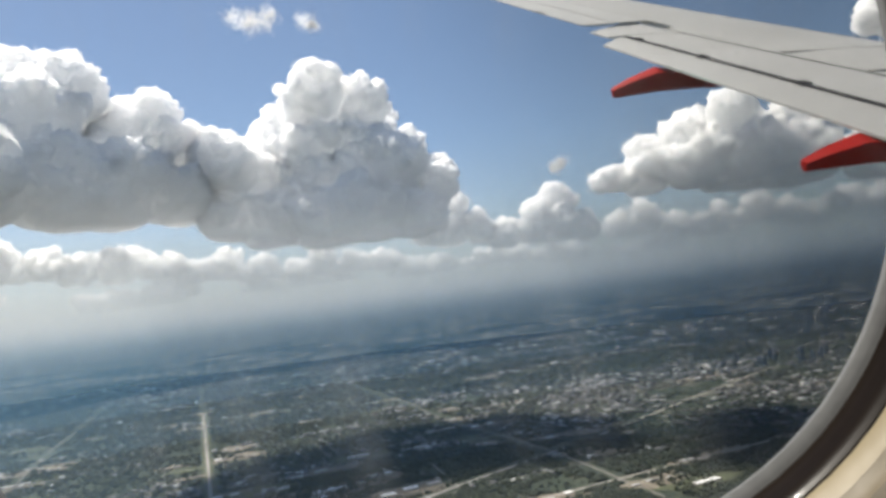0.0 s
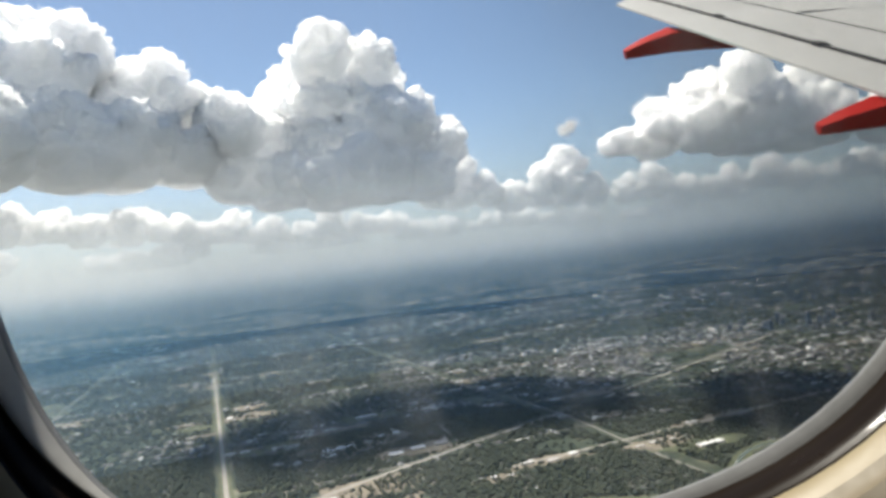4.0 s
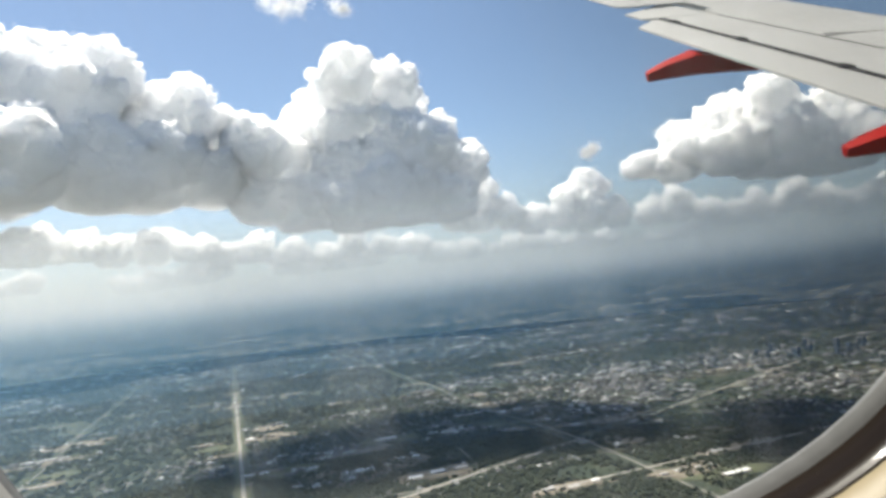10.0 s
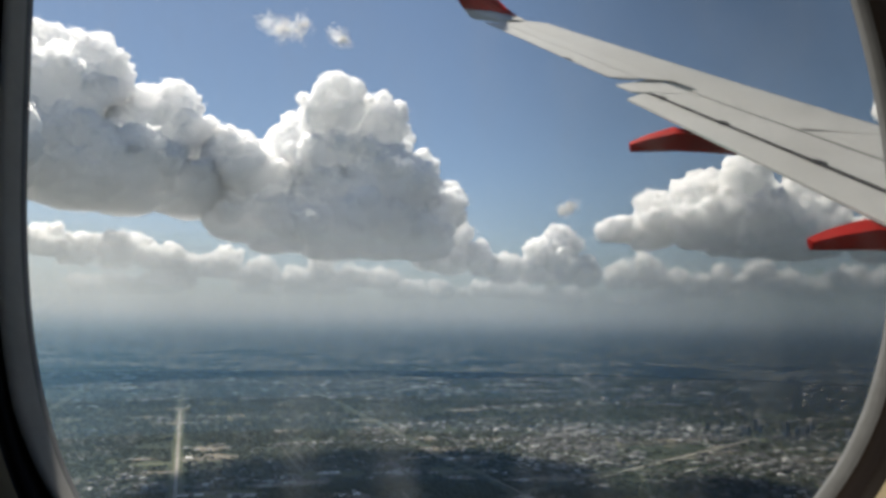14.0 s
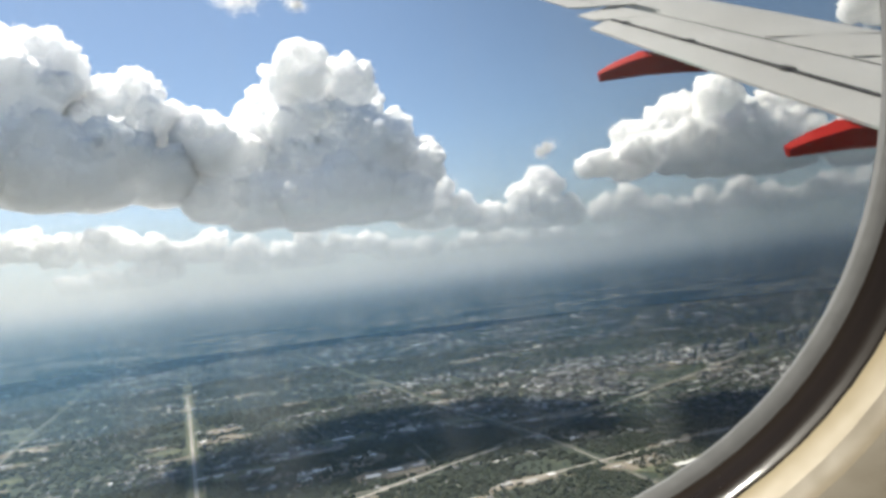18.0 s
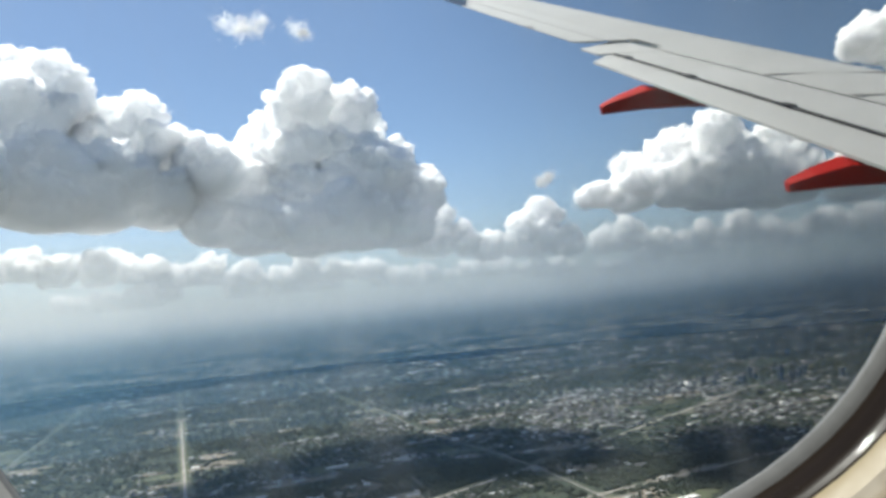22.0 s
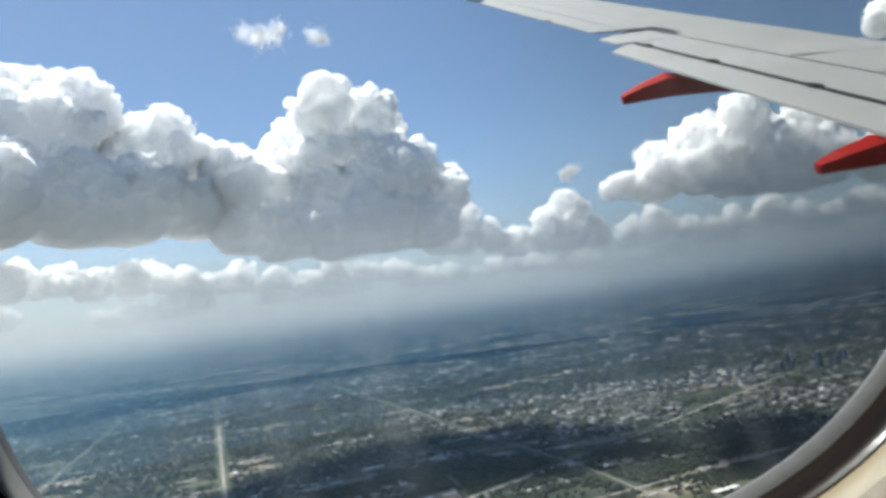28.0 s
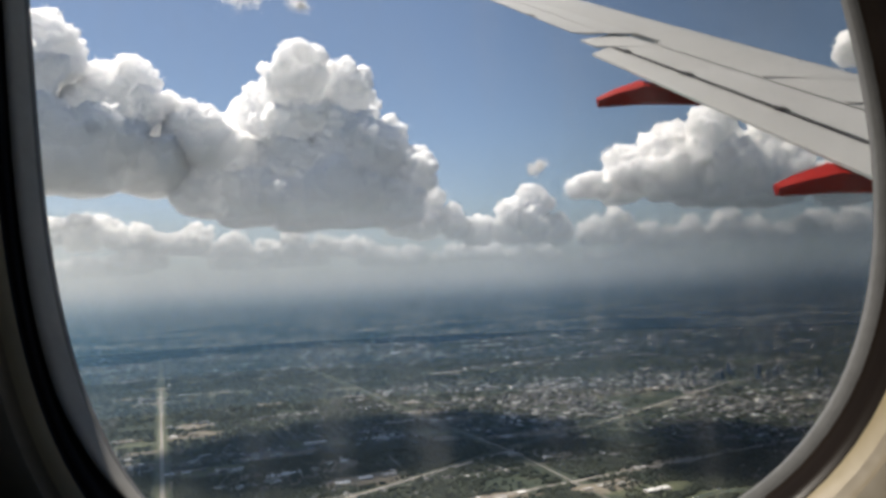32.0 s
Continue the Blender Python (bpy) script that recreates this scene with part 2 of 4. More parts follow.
def island(name, stops, rough=0.8, spread=0.06, scale=0.2):
    """A colour for each loose piece of a joined mesh, with mottling over it."""
    n = Nodes(name)
    r = n.add("ShaderNodeNewGeometry").outputs["Random Per Island"]
    col = n.ramp(r, *stops)
    f = n.noise(n.place(), scale, 4)
    col = n.mix(n.math("MULTIPLY", f, 0.5), col, (0.02, 0.02, 0.02))
    return n.surface(n.principled(col, rough))


M_GROUND = make_ground()
M_TREES = island("tree_crowns", ((0.0, (0.016, 0.027, 0.013)), (0.5, (0.025, 0.038, 0.017)), (1.0, (0.044, 0.054, 0.022))), 0.9)
M_HOUSES = island("house_roofs", ((0.0, (0.06, 0.055, 0.05)), (0.72, (0.10, 0.09, 0.08)), (0.88, (0.24, 0.22, 0.20)), (0.955, (0.80, 0.79, 0.76))), 0.7)
M_TOWN = island("town_roofs", ((0.0, (0.06, 0.06, 0.06)), (0.65, (0.14, 0.135, 0.125)), (0.95, (0.66, 0.65, 0.62))), 0.6)
M_STREET = paint("pale_concrete_street", (0.20, 0.185, 0.16), 0.9, 0.15, 0.02)
M_ROAD = paint("grey_highway_concrete", (0.29, 0.265, 0.23), 0.9, 0.12, 0.02)
M_LOT = paint("bare_earth_and_car_park", (0.20, 0.17, 0.125), 0.95, 0.25, 0.012)
M_FIELD = paint("dry_grass_field", (0.085, 0.095, 0.045), 0.95, 0.25, 0.012)
M_ROOF_WHITE = paint("white_membrane_roof", (0.80, 0.79, 0.76), 0.7, 0.06, 0.05)
M_ROOF_GREY = paint("grey_gravel_roof", (0.42, 0.41, 0.39), 0.9, 0.12, 0.05)
M_WALLS = paint("tan_tilt_up_wall", (0.40, 0.36, 0.30), 0.85, 0.1, 0.1)
M_WATER = paint("green_bayou_water", (0.06, 0.08, 0.06), 0.15, 0.1, 0.01)
M_TOWER = paint("blue_glass_tower", (0.14, 0.17, 0.20), 0.2, 0.1, 0.05)
M_CLOUD, M_PANE, M_DISTANCE = make_cloud(), make_pane(), make_distance()


# ---- mesh helpers ----
def mesh_of(name, verts, faces, material, smooth=False):
    me = bpy.data.meshes.new(name)
    me.from_pydata(verts, [], faces)
    me.materials.append(material)
    if smooth:
        me.shade_smooth()
    me.update()
    return me


def bulk(name, verts, faces, material, smooth=False):
    """A mesh from arrays of places and of equal-sized faces."""
    me = bpy.data.meshes.new(name)
    k = faces.shape[1]
    me.vertices.add(len(verts)), me.loops.add(faces.size), me.polygons.add(len(faces))
    me.vertices.foreach_set("co", np.ascontiguousarray(verts, np.float32).ravel())
    me.loops.foreach_set("vertex_index", np.ascontiguousarray(faces, np.int32).ravel())
    me.polygons.foreach_set("loop_start", np.arange(0, faces.size, k, dtype=np.int32))
    me.materials.append(material)
    me.update(calc_edges=True)
    me.validate()
    if smooth:
        me.shade_smooth()
    return me


def thing(name, label, category, kind="", group="", m=None):
    return tagged(placed(new(name), m), label, category, group, kind)


def placed(ob, m):
    if m is not None:
        ob.matrix_basis = m
    return ob


def part(name, verts, faces, material, parent, label="", smooth=False):
    ob = new(name, mesh_of(name, verts, faces, material, smooth))
    ob.parent = parent
    return tagged(ob, label)


def solid(name, verts, faces, material, label, category, kind="", group="", m=None, smooth=False):
    return tagged(placed(new(name, mesh_of(name, verts, faces, material, smooth)), m), label, category, group, kind)


def box(x0, x1, y0, y1, z0, z1):
    v = [(x, y, z) for z in (z0, z1) for y in (y0, y1) for x in (x0, x1)]
    return v, [(0, 2, 3, 1), (4, 5, 7, 6), (0, 1, 5, 4), (2, 6, 7, 3), (0, 4, 6, 2), (1, 3, 7, 5)]


def join(pieces):
    verts, faces = [], []
    for v, f in pieces:
        k = len(verts)
        verts += v
        faces += [tuple(i + k for i in q) for q in f]
    return verts, faces


def loft(rings, closed=True, caps=False):
    """Faces through rings of equally many points."""
    n, verts = len(rings[0]), [p for r in rings for p in r]
    faces = [(a * n + i, a * n + (i + 1) % n, (a + 1) * n + (i + 1) % n, (a + 1) * n + i) for a in range(len(rings) - 1) for i in range(n if closed else n - 1)]
    if caps:
        faces += [tuple(range(n))[::-1], tuple(range(len(verts) - n, len(verts)))]
    return verts, faces


# ---- the cabin window ----
WIN_A, WIN_B, WIN_N, WIN_LEAN = 0.1299, 0.1814, 2.894, 0.3431
IN_Y, IN_Z = -math.cos(WIN_LEAN), math.sin(WIN_LEAN)


def win_ring(out, depth, fore=WIN_N, count=128):
    """A rounded outline round the window, 'out' metres wider than the daylight edge and 'depth' metres into the cabin."""
    ring = []
    for i in range(count):
        a = 2 * math.pi * i / count
        c, s = math.cos(a), math.sin(a)
        n = fore + 1.0 * (1 - fore / 4.5) * max(0.0, -c) ** 0.5
        x = (WIN_A + out) * math.copysign(abs(c) ** (2 / n), c)
        z = (WIN_B + out) * math.copysign(abs(s) ** (2 / n), s)
        ring.append((x, math.tan(WIN_LEAN) * z + depth * IN_Y, z + depth * IN_Z))
    return ring


def win_band(*profile, n=WIN_N):
    return loft([win_ring(o, d, n) for o, d in profile])


window = thing("window_1", "rounded airliner window with a grey seal and a cream and tan bezel", "window", "structure", m=AIRCRAFT)
v, f = loft([win_ring(0.010, -0.012), win_ring(0.010, -0.006)], caps=True)
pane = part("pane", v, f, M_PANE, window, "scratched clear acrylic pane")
pane.visible_shadow = False
part("outer_frame", *win_band((0.060, -0.016), (0.004, -0.004), (0.0005, -0.003), (0.0, 0.0), (0.0, 0.001)), M_SEAL, window, "pale grey outer window frame", True)
part("seal", *win_band((0.0, 0.001), (0.0006, 0.0018), (0.0014, 0.0024), (0.0021, 0.0028)), M_SEAL, window, "pale grey rubber seal", True)
part("gasket", *win_band((0.0020, 0.0027), (0.0023, 0.0040), (0.0025, 0.0056), (0.0027, 0.0072), (0.0030, 0.0088), (0.0032, 0.0104), (0.0040, 0.0118), (0.0047, 0.0128), (0.0044, 0.0136)), M_GASKET, window, "glossy dark brown gasket", True)
# strip added along the aft edge: seal's lit tone painted in, tapering towards corners
edge = [p[0] < -0.088 for p in win_ring(0.0, 0.0)]
strips = []
for o, d in ((-0.0006, 0.0012), (-0.0002, 0.0036), (0.0006, 0.0060), (0.0013, 0.0082), (0.0020, 0.0086)):
    full, flat = win_ring(o, d), win_ring(-0.0006, 0.0012)
    strips.append([tuple(Vector(q).lerp(Vector(p), min(1.0, (-q[0] - 0.086) / 0.034))) for p, q, on in zip(full, flat, edge) if on])
part("aft_seal_lit", *loft(strips, closed=False), M_SEAL_LIT, window, "pale grey plastic trim at the aft edge", True)
part("clip", *box(0.0093, 0.0109, -0.0724, -0.0706, -0.1828, -0.1811), M_ROOF_WHITE, window, "tiny white plastic clip")
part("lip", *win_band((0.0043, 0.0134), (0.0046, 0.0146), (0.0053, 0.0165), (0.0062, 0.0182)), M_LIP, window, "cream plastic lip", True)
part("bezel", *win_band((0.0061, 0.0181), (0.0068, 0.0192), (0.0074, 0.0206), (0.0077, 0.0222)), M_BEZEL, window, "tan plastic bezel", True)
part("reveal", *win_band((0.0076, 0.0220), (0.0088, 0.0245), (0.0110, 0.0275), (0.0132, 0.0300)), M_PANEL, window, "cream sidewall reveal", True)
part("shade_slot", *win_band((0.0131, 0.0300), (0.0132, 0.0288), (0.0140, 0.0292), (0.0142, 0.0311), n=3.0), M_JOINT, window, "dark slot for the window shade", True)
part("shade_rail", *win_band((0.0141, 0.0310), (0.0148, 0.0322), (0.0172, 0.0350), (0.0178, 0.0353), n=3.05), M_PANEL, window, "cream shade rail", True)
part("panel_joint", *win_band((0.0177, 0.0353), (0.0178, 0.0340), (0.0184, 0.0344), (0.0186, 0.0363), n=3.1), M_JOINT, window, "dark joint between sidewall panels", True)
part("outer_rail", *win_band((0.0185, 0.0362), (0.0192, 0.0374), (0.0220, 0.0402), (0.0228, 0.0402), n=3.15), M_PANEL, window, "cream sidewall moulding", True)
part("outer_joint", *win_band((0.0227, 0.0402), (0.0229, 0.0370), (0.0250, 0.0380), (0.0253, 0.0425), n=3.2), M_JOINT, window, "dark joint between sidewall panels", True)

# sidewall round the window, and the rest of the cabin behind the camera
outer = [(1.3 + 3.5 * math.copysign(min(1, abs(math.cos(a)) * 1.4), math.cos(a)), 0, 1.1 * math.copysign(min(1, abs(math.sin(a)) * 1.4), math.sin(a))) for a in (2 * math.pi * i / 128 for i in range(128))]
outer = [(x, -0.03 + 0.02 * math.tan(WIN_LEAN) * z, z) for x, y, z in outer]
inner = win_ring(0.0252, 0.0425, 3.2)
mid = win_ring(0.055, 0.0520, 3.5)
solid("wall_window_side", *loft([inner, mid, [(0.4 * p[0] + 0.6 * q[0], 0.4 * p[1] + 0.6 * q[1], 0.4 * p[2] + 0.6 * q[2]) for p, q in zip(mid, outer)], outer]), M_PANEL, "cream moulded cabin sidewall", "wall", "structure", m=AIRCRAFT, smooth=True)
# outer fuselage skin, with the same opening
skin_in, skin_out = win_ring(0.061, -0.0165), [(x, y + 0.11, z) for x, y, z in outer]
solid("wall_fuselage_skin", *loft([skin_in, [(0.5 * p[0] + 0.5 * q[0], 0.5 * p[1] + 0.5 * q[1], 0.5 * p[2] + 0.5 * q[2]) for p, q in zip(skin_in, skin_out)], skin_out, outer]), M_WING, "painted metal fuselage skin", "wall", "structure", m=AIRCRAFT)
solid("floor", *box(-2.2, 4.8, -2.6, -0.03, -1.15, -1.10), M_CABIN, "dark carpeted cabin floor", "floor", "structure", m=AIRCRAFT)
solid("ceiling", *box(-2.2, 4.8, -2.6, -0.03, 1.10, 1.15), M_CABIN, "plain cabin ceiling", "ceiling", "structure", m=AIRCRAFT)
solid("wall_aisle_side", *box(-2.2, 4.8, -2.65, -2.6, -1.15, 1.15), M_CABIN, "plain far cabin wall", "wall", "structure", m=AIRCRAFT)
solid("wall_fore", *box(4.8, 4.85, -2.65, 0.1, -1.15, 1.15), M_CABIN, "plain cabin partition", "wall", "structure", m=AIRCRAFT)
solid("wall_aft", *box(-2.25, -2.2, -2.65, 0.1, -1.15, 1.15), M_CABIN, "plain cabin partition", "wall", "structure", m=AIRCRAFT)


# ---- the wing ----
TE_Y, TE_X, TE_Z = (0.1, 5.8, 10.5, 11.18, 11.2, 12.8, 15.6), (4.04, 2.90, 1.96, 1.80, 2.27, 1.40, -0.12), (-2.90, -0.79, 0.95, 1.29, 1.12, 2.09, 3.79)


def trailing(y):
    return Vector((float(np.interp(y, TE_Y, TE_X)), y, float(np.interp(y, TE_Y, TE_Z))))


def leading(y):
    return Vector((-0.04047 * y * y + 0.38354 * y + 5.33441, y, 0.02384 * y * y - 0.00067 * y - 2.41325))


def skin(y, c, lift=0.0, flapped=False):
    """A point of the wing's upper side: span station y, c of the chord ahead of the trailing edge; flapped: the flaps' line, carried on past their end."""
    a, b = trailing(min(y, 10.5)) + Vector((-0.2, 1.0, 0.37)) * max(0.0, y - 10.5) if flapped else trailing(y), leading(y)
    chord = b - a
    up = chord.cross(leading(y + 0.1) - leading(y - 0.1)).normalized()
    up = up if up.z > 0 else -up
    return a + chord * c + up * lift


def wing_panel(y0, y1, back, front, top, thick, crown=0.0, ny=14, nc=6, slant=0.0, flapped=False):
    """A closed slab of the wing from chord fraction back to front."""
    rings = []
    for i in range(ny + 1):
        t = i / ny
        up, down = [], []
        for j in range(nc + 1):
            s = j / nc
            y = y0 + (y1 - y0) * t + slant * t * s
            c = back + (front - back) * s
            bulge = crown * 4 * s * (1 - s)
            th = thick * (0.12 + 0.88 * math.sin(math.pi * min(1, 0.08 + s * 0.72)))
            up.append(tuple(skin(y, c, top + bulge, flapped)))
            down.append(tuple(skin(y, c, top - th, flapped)))
        rings.append(up + down[::-1])
    return loft(rings, caps=True)


wing = thing("aircraft_wing", "pale grey airliner wing with red flap fairings", "aircraft wing", m=AIRCRAFT)
part("main_panel", *wing_panel(0.1, 11.18, 0.47, 0.97, 0.0, 0.42, 0.03, 20, 10), M_WING, wing, "grey-painted upper skin")
part("outer_aft_panel", *wing_panel(11.82, 15.6, 0.24, 0.466, 0.0, 0.03, 0.0, 12, 4), M_WING, wing, "grey skin ahead of the aileron")
part("outer_panel", *wing_panel(11.21, 15.6, 0.47, 0.97, 0.0, 0.20, 0.03, 12, 10), M_WING, wing, "grey-painted outer wing skin")
part("leading_edge", *wing_panel(0.1, 15.6, 0.968, 1.0, -0.012, 0.10, 0.0, 24, 3), M_LEAD, wing, "bare metal leading edge")
part("aileron", *wing_panel(11.82, 15.4, 0.0, 0.236, -0.004, 0.035, 0.0, 12, 4), M_WING, wing, "grey aileron")
part("spoiler", *wing_panel(0.1, 11.02, 0.19, 0.463, 0.006, 0.07, 0.004, 24, 5, 0.56, True), M_WING, wing, "grey spoiler panel")
part("spoiler_end", *wing_panel(11.0, 11.58, 0.10, 0.463, 0.012, 0.06, 0.004, 6, 5, 0.56, True), M_WING, wing, "grey outboard end of the spoilers")
part("flap", *wing_panel(0.1, 10.48, 0.0, 0.190, -0.010, 0.08, 0.006, 18, 5, 0.62, True), M_WING, wing, "grey trailing flap")
# filler slab: shade below the open panel gaps put into its black colour
part("cove", *wing_panel(0.1, 10.9, 0.12, 0.60, -0.13, 0.12, 0.0, 12, 4), M_WING_DARK, wing, "dark cove under the flaps")
part("spoiler_seam", *wing_panel(0.1, 12.2, 0.462, 0.474, 0.010, 0.05, 0.0, 20, 1, 0.0, True), M_WING_DARK, wing, "dark seam")
part("flap_seam", *wing_panel(0.1, 11.22, 0.186, 0.204, 0.012, 0.05, 0.0, 16, 1, 0.0, True), M_WING_DARK, wing, "dark flap gap")
for y in (10.64, 9.10, 7.36, 5.6):
    part("hinge", *wing_panel(y - 0.07, y + 0.07, 0.176, 0.212, 0.026, 0.04, 0.0, 2, 2, 0.0, True), M_WING_DARK, wing, "dark hinge bracket")
part("aileron_mark", *wing_panel(12.74, 12.86, 0.0, 0.035, 0.003, 0.01, 0.0, 1, 1), M_WING_DARK, wing, "dark mark at the trailing edge")
for y, c0, c1 in ((9.05, 0.475, 0.93), (7.75, 0.475, 0.93), (13.4, 0.26, 0.93), (6.2, 0.475, 0.93), (9.05, 0.22, 0.46)):
    part("skin_joint", *wing_panel(y - 0.018, y + 0.018, c0, c1, 0.031 if c0 > 0.4 else -0.006, 0.03, 0.0, 1, 8), M_ROOF_GREY, wing)
# blended winglet
tip_a, tip_b = trailing(15.6), leading(15.6)
rings = []
for i in range(9):
    t = i / 8
    off = Vector((-1.3 * t, 0.55 * math.sin(t * 1.5), 0.15 * t + 2.3 * t * t))
    a, b = tip_a + off + Vector((0.45 * t, 0, 0)), tip_b + off - Vector((0.55 * t, 0, 0))
    w = Vector((0, 0.05 * (1 - 0.6 * t), -0.03))
    rings.append([tuple(a), tuple(a.lerp(b, 0.5) - w), tuple(b), tuple(a.lerp(b, 0.5) + w)])
part("winglet_root", *loft(rings[:4], caps=True), M_WING, wing, "pale curved root of the winglet", True)
part("winglet", *loft(rings[3:], caps=True), M_RED, wing, "red blended winglet", True)


def fairing(tip, scale, aft_top):
    """A canoe-shaped flap fairing whose blunt tail hangs behind the trailing edge."""
    rings = []
    for x, zt, zb, w in ((0.0, 0.125, 0.01, 0.05), (0.012, 0.140, 0.0, 0.09), (0.25, 0.195, -0.035, 0.15), (0.60, 0.235, -0.090, 0.19), (0.75, 0.175, -0.125, 0.20), (1.0, 0.09, -0.180, 0.20), (1.42, -0.04, -0.290, 0.17), (1.9, -0.20, -0.38, 0.12), (2.3, -0.34, -0.42, 0.05)):
        zm = zb + (zt - zb) * 0.62
        rings.append([(tip[0] + x * scale, tip[1] + yy * scale, tip[2] + zz * scale) for yy, zz in
                      ((w * 0.15, zt), (w * 0.5, zt - 0.01), (w * 0.95, zm + (zt - zm) * 0.4), (w, zm), (w * 0.85, zb + (zm - zb) * 0.35), (w * 0.4, zb), (-w * 0.35, zb), (-w * 0.62, zb + (zt - zb) * 0.10), (-w, zb + (zt - zb) * 0.70))])
    return loft(rings, caps=True)


part("flap_fairing", *fairing((1.635, 9.0, 0.09), 1.0, 0), M_RED, wing, "red canoe-shaped flap fairing", False)
part("flap_fairing", *fairing((2.40, 5.7, -1.04), 0.80, 0), M_RED, wing, "red canoe-shaped flap fairing nearer the fuselage", False)


# ---- clouds ----
def ico(level):
    bm = bmesh.new()
    bmesh.ops.create_icosphere(bm, subdivisions=level, radius=1.0)
    v = np.array([p.co for p in bm.verts])
    f = np.array([[q.index for q in t.verts] for t in bm.faces])
    bm.free()
    return v, f


ICO = {k: ico(k) for k in (1, 2, 3)}
FLAKE = np.array([(0, 0, 1), (1, 0, 0), (0, 1, 0), (-1, 0, 0), (0, -1, 0), (0, 0, -1)], float)
FLAKE_F = np.array([(0, 1, 2), (0, 2, 3), (0, 3, 4), (0, 4, 1), (5, 2, 1), (5, 3, 2), (5, 4, 3), (5, 1, 4)])


def cells(p, size, seed):
    """The distance to the nearest of scattered seeds about 'size' metres apart, in sizes: its inverse heaps up like cauliflower."""
    q = p / size
    base = np.floor(q)
    best = np.full(len(p), 9.0)
    for i in (-1, 0, 1):
        for j in (-1, 0, 1):
            for k in (-1, 0, 1):
                c = base + (i, j, k)
                h = c @ np.array(((12.9898, 39.346, 73.156), (78.233, 11.135, 52.235), (37.719, 83.155, 9.151))) + seed
                o = np.sin(h) * 43758.5453
                best = np.minimum(best, ((c + (o - np.floor(o)) - q) ** 2).sum(1))
    return np.sqrt(best)


def waves(p, size, count, r):
    """A smooth random field of features about 'size' metres across, -1 to 1."""
    k = r.normal(size=(count, 3)) * (2.2 / size)
    ph = r.uniform(0, 6.28, count)
    return np.sin(p @ k.T + ph).sum(1) / math.sqrt(count)


def bearing(az, el, reach):
    """The place seen from the window at that bearing and elevation in degrees, 'reach' metres off over the ground."""
    return np.array((reach * math.sin(radians(az)), reach * math.cos(radians(az)), ALTITUDE + reach * math.tan(radians(el))))


def cumulus(label, columns, reach, seed, ragged=1.0, grain=11.0, wisps=0.28):
    """A heap cloud: columns of (bearing, base, top, half width) in degrees as seen from the window."""
    r = np.random.default_rng(seed)
    balls = []
    for az, eb, et, half in columns:
        base, top = bearing(az, eb, reach), bearing(az, et, reach)
        R = reach * math.tan(radians(half))
        h = top[2] - base[2]
        n = max(1, int(round(h / (R * 0.75))))
        for i in range(n):
            t = i / max(1, n - 1) if n > 1 else 0.3
            rr = min(R * (1.0 - 0.30 * t), h * 0.62)
            c = base + np.array((r.normal() * R * 0.22, r.normal() * R * 0.5 + R * 0.4 * t, min(max(rr * 0.55, t * h - rr * 0.2), h - rr * 0.92)))
            balls.append((c, rr, base[2], 3))
        if h < R * 1.6:
            for _ in range(int(4 + 5 * R / max(h, 1))):
                rr = h * r.uniform(0.22, 0.48)
                balls.append((base + np.array((r.uniform(-1.3, 1.3) * R, r.normal() * R * 0.4, r.uniform(0.25, 0.6) * (h - rr))), rr, base[2], 2))
    todo = list(balls)
    for c, rr, zb, lev in todo:
        for _ in range(15):
            d = r.normal(size=3)
            d[2] = abs(d[2]) * 0.9 - 0.15
            d[1] = d[1] * 0.8 - 0.25
            d /= np.linalg.norm(d)
            s = rr * r.uniform(0.28, 0.46)
            q = c + d * (rr * 0.86)
            balls.append((q, s, zb, 2))
            for _ in range(5):
                e = r.normal(size=3) + d * 0.9
                e[2] = abs(e[2]) * 0.8
                e /= np.linalg.norm(e)
                balls.append((q + e * s * 0.9, s * r.uniform(0.24, 0.44) * ragged, zb, 2 if s > 70 else 1))
    vs, fs, k = [], [], 0
    for c, rr, zb, lev in balls:
        v, f = ICO[lev]
        p = v * np.array((1.0, 1.0, 0.92)) * rr + c
        vs.append(p), fs.append(f + k)
        k += len(v)
    p, f = np.concatenate(vs), np.concatenate(fs)
    out = np.concatenate([ICO[b[3]][0] for b in balls])
    size = np.concatenate([np.full(len(ICO[b[3]][0]), b[1]) for b in balls])[:, None]
    floor = np.concatenate([np.full(len(ICO[b[3]][0]), b[2]) for b in balls])
    p = p + out * size * (0.10 * waves(p, 110, 9, r))[:, None]
    low = p[:, 2] < floor
    p[low, 2] = floor[low] + (p[low, 2] - floor[low]) * 0.22 + 9 * waves(p[low], 120, 6, r)
    # fuse the heaps into one skin, then ruffle it
    heap = new("heap", bulk("heap", p, f, M_CLOUD))
    fuse = heap.modifiers.new("fuse", "REMESH")
    fuse.mode, fuse.voxel_size = "VOXEL", grain
    grown = heap.evaluated_get(bpy.context.evaluated_depsgraph_get()).to_mesh()
    m, q = len(grown.vertices), len(grown.polygons)
    p, nn, f = np.empty(m * 3, np.float32), np.empty(m * 3, np.float32), np.empty(len(grown.loops), np.int32)
    grown.vertices.foreach_get("co", p), grown.vertices.foreach_get("normal", nn), grown.loops.foreach_get("vertex_index", f)
    p, nn, f = p.reshape(-1, 3).astype(float), nn.reshape(-1, 3).astype(float), f.reshape(q, -1)
    bpy.data.objects.remove(heap)
    # keep the one large skin
    lab = np.arange(m)
    while True:
        low = lab[f].min(1)
        nxt = lab.copy()
        np.minimum.at(nxt, f.ravel(), np.repeat(low, f.shape[1]))
        nxt = nxt[nxt]
        if (nxt == lab).all():
            break
        lab = nxt
    keep = lab == np.bincount(lab).argmax()
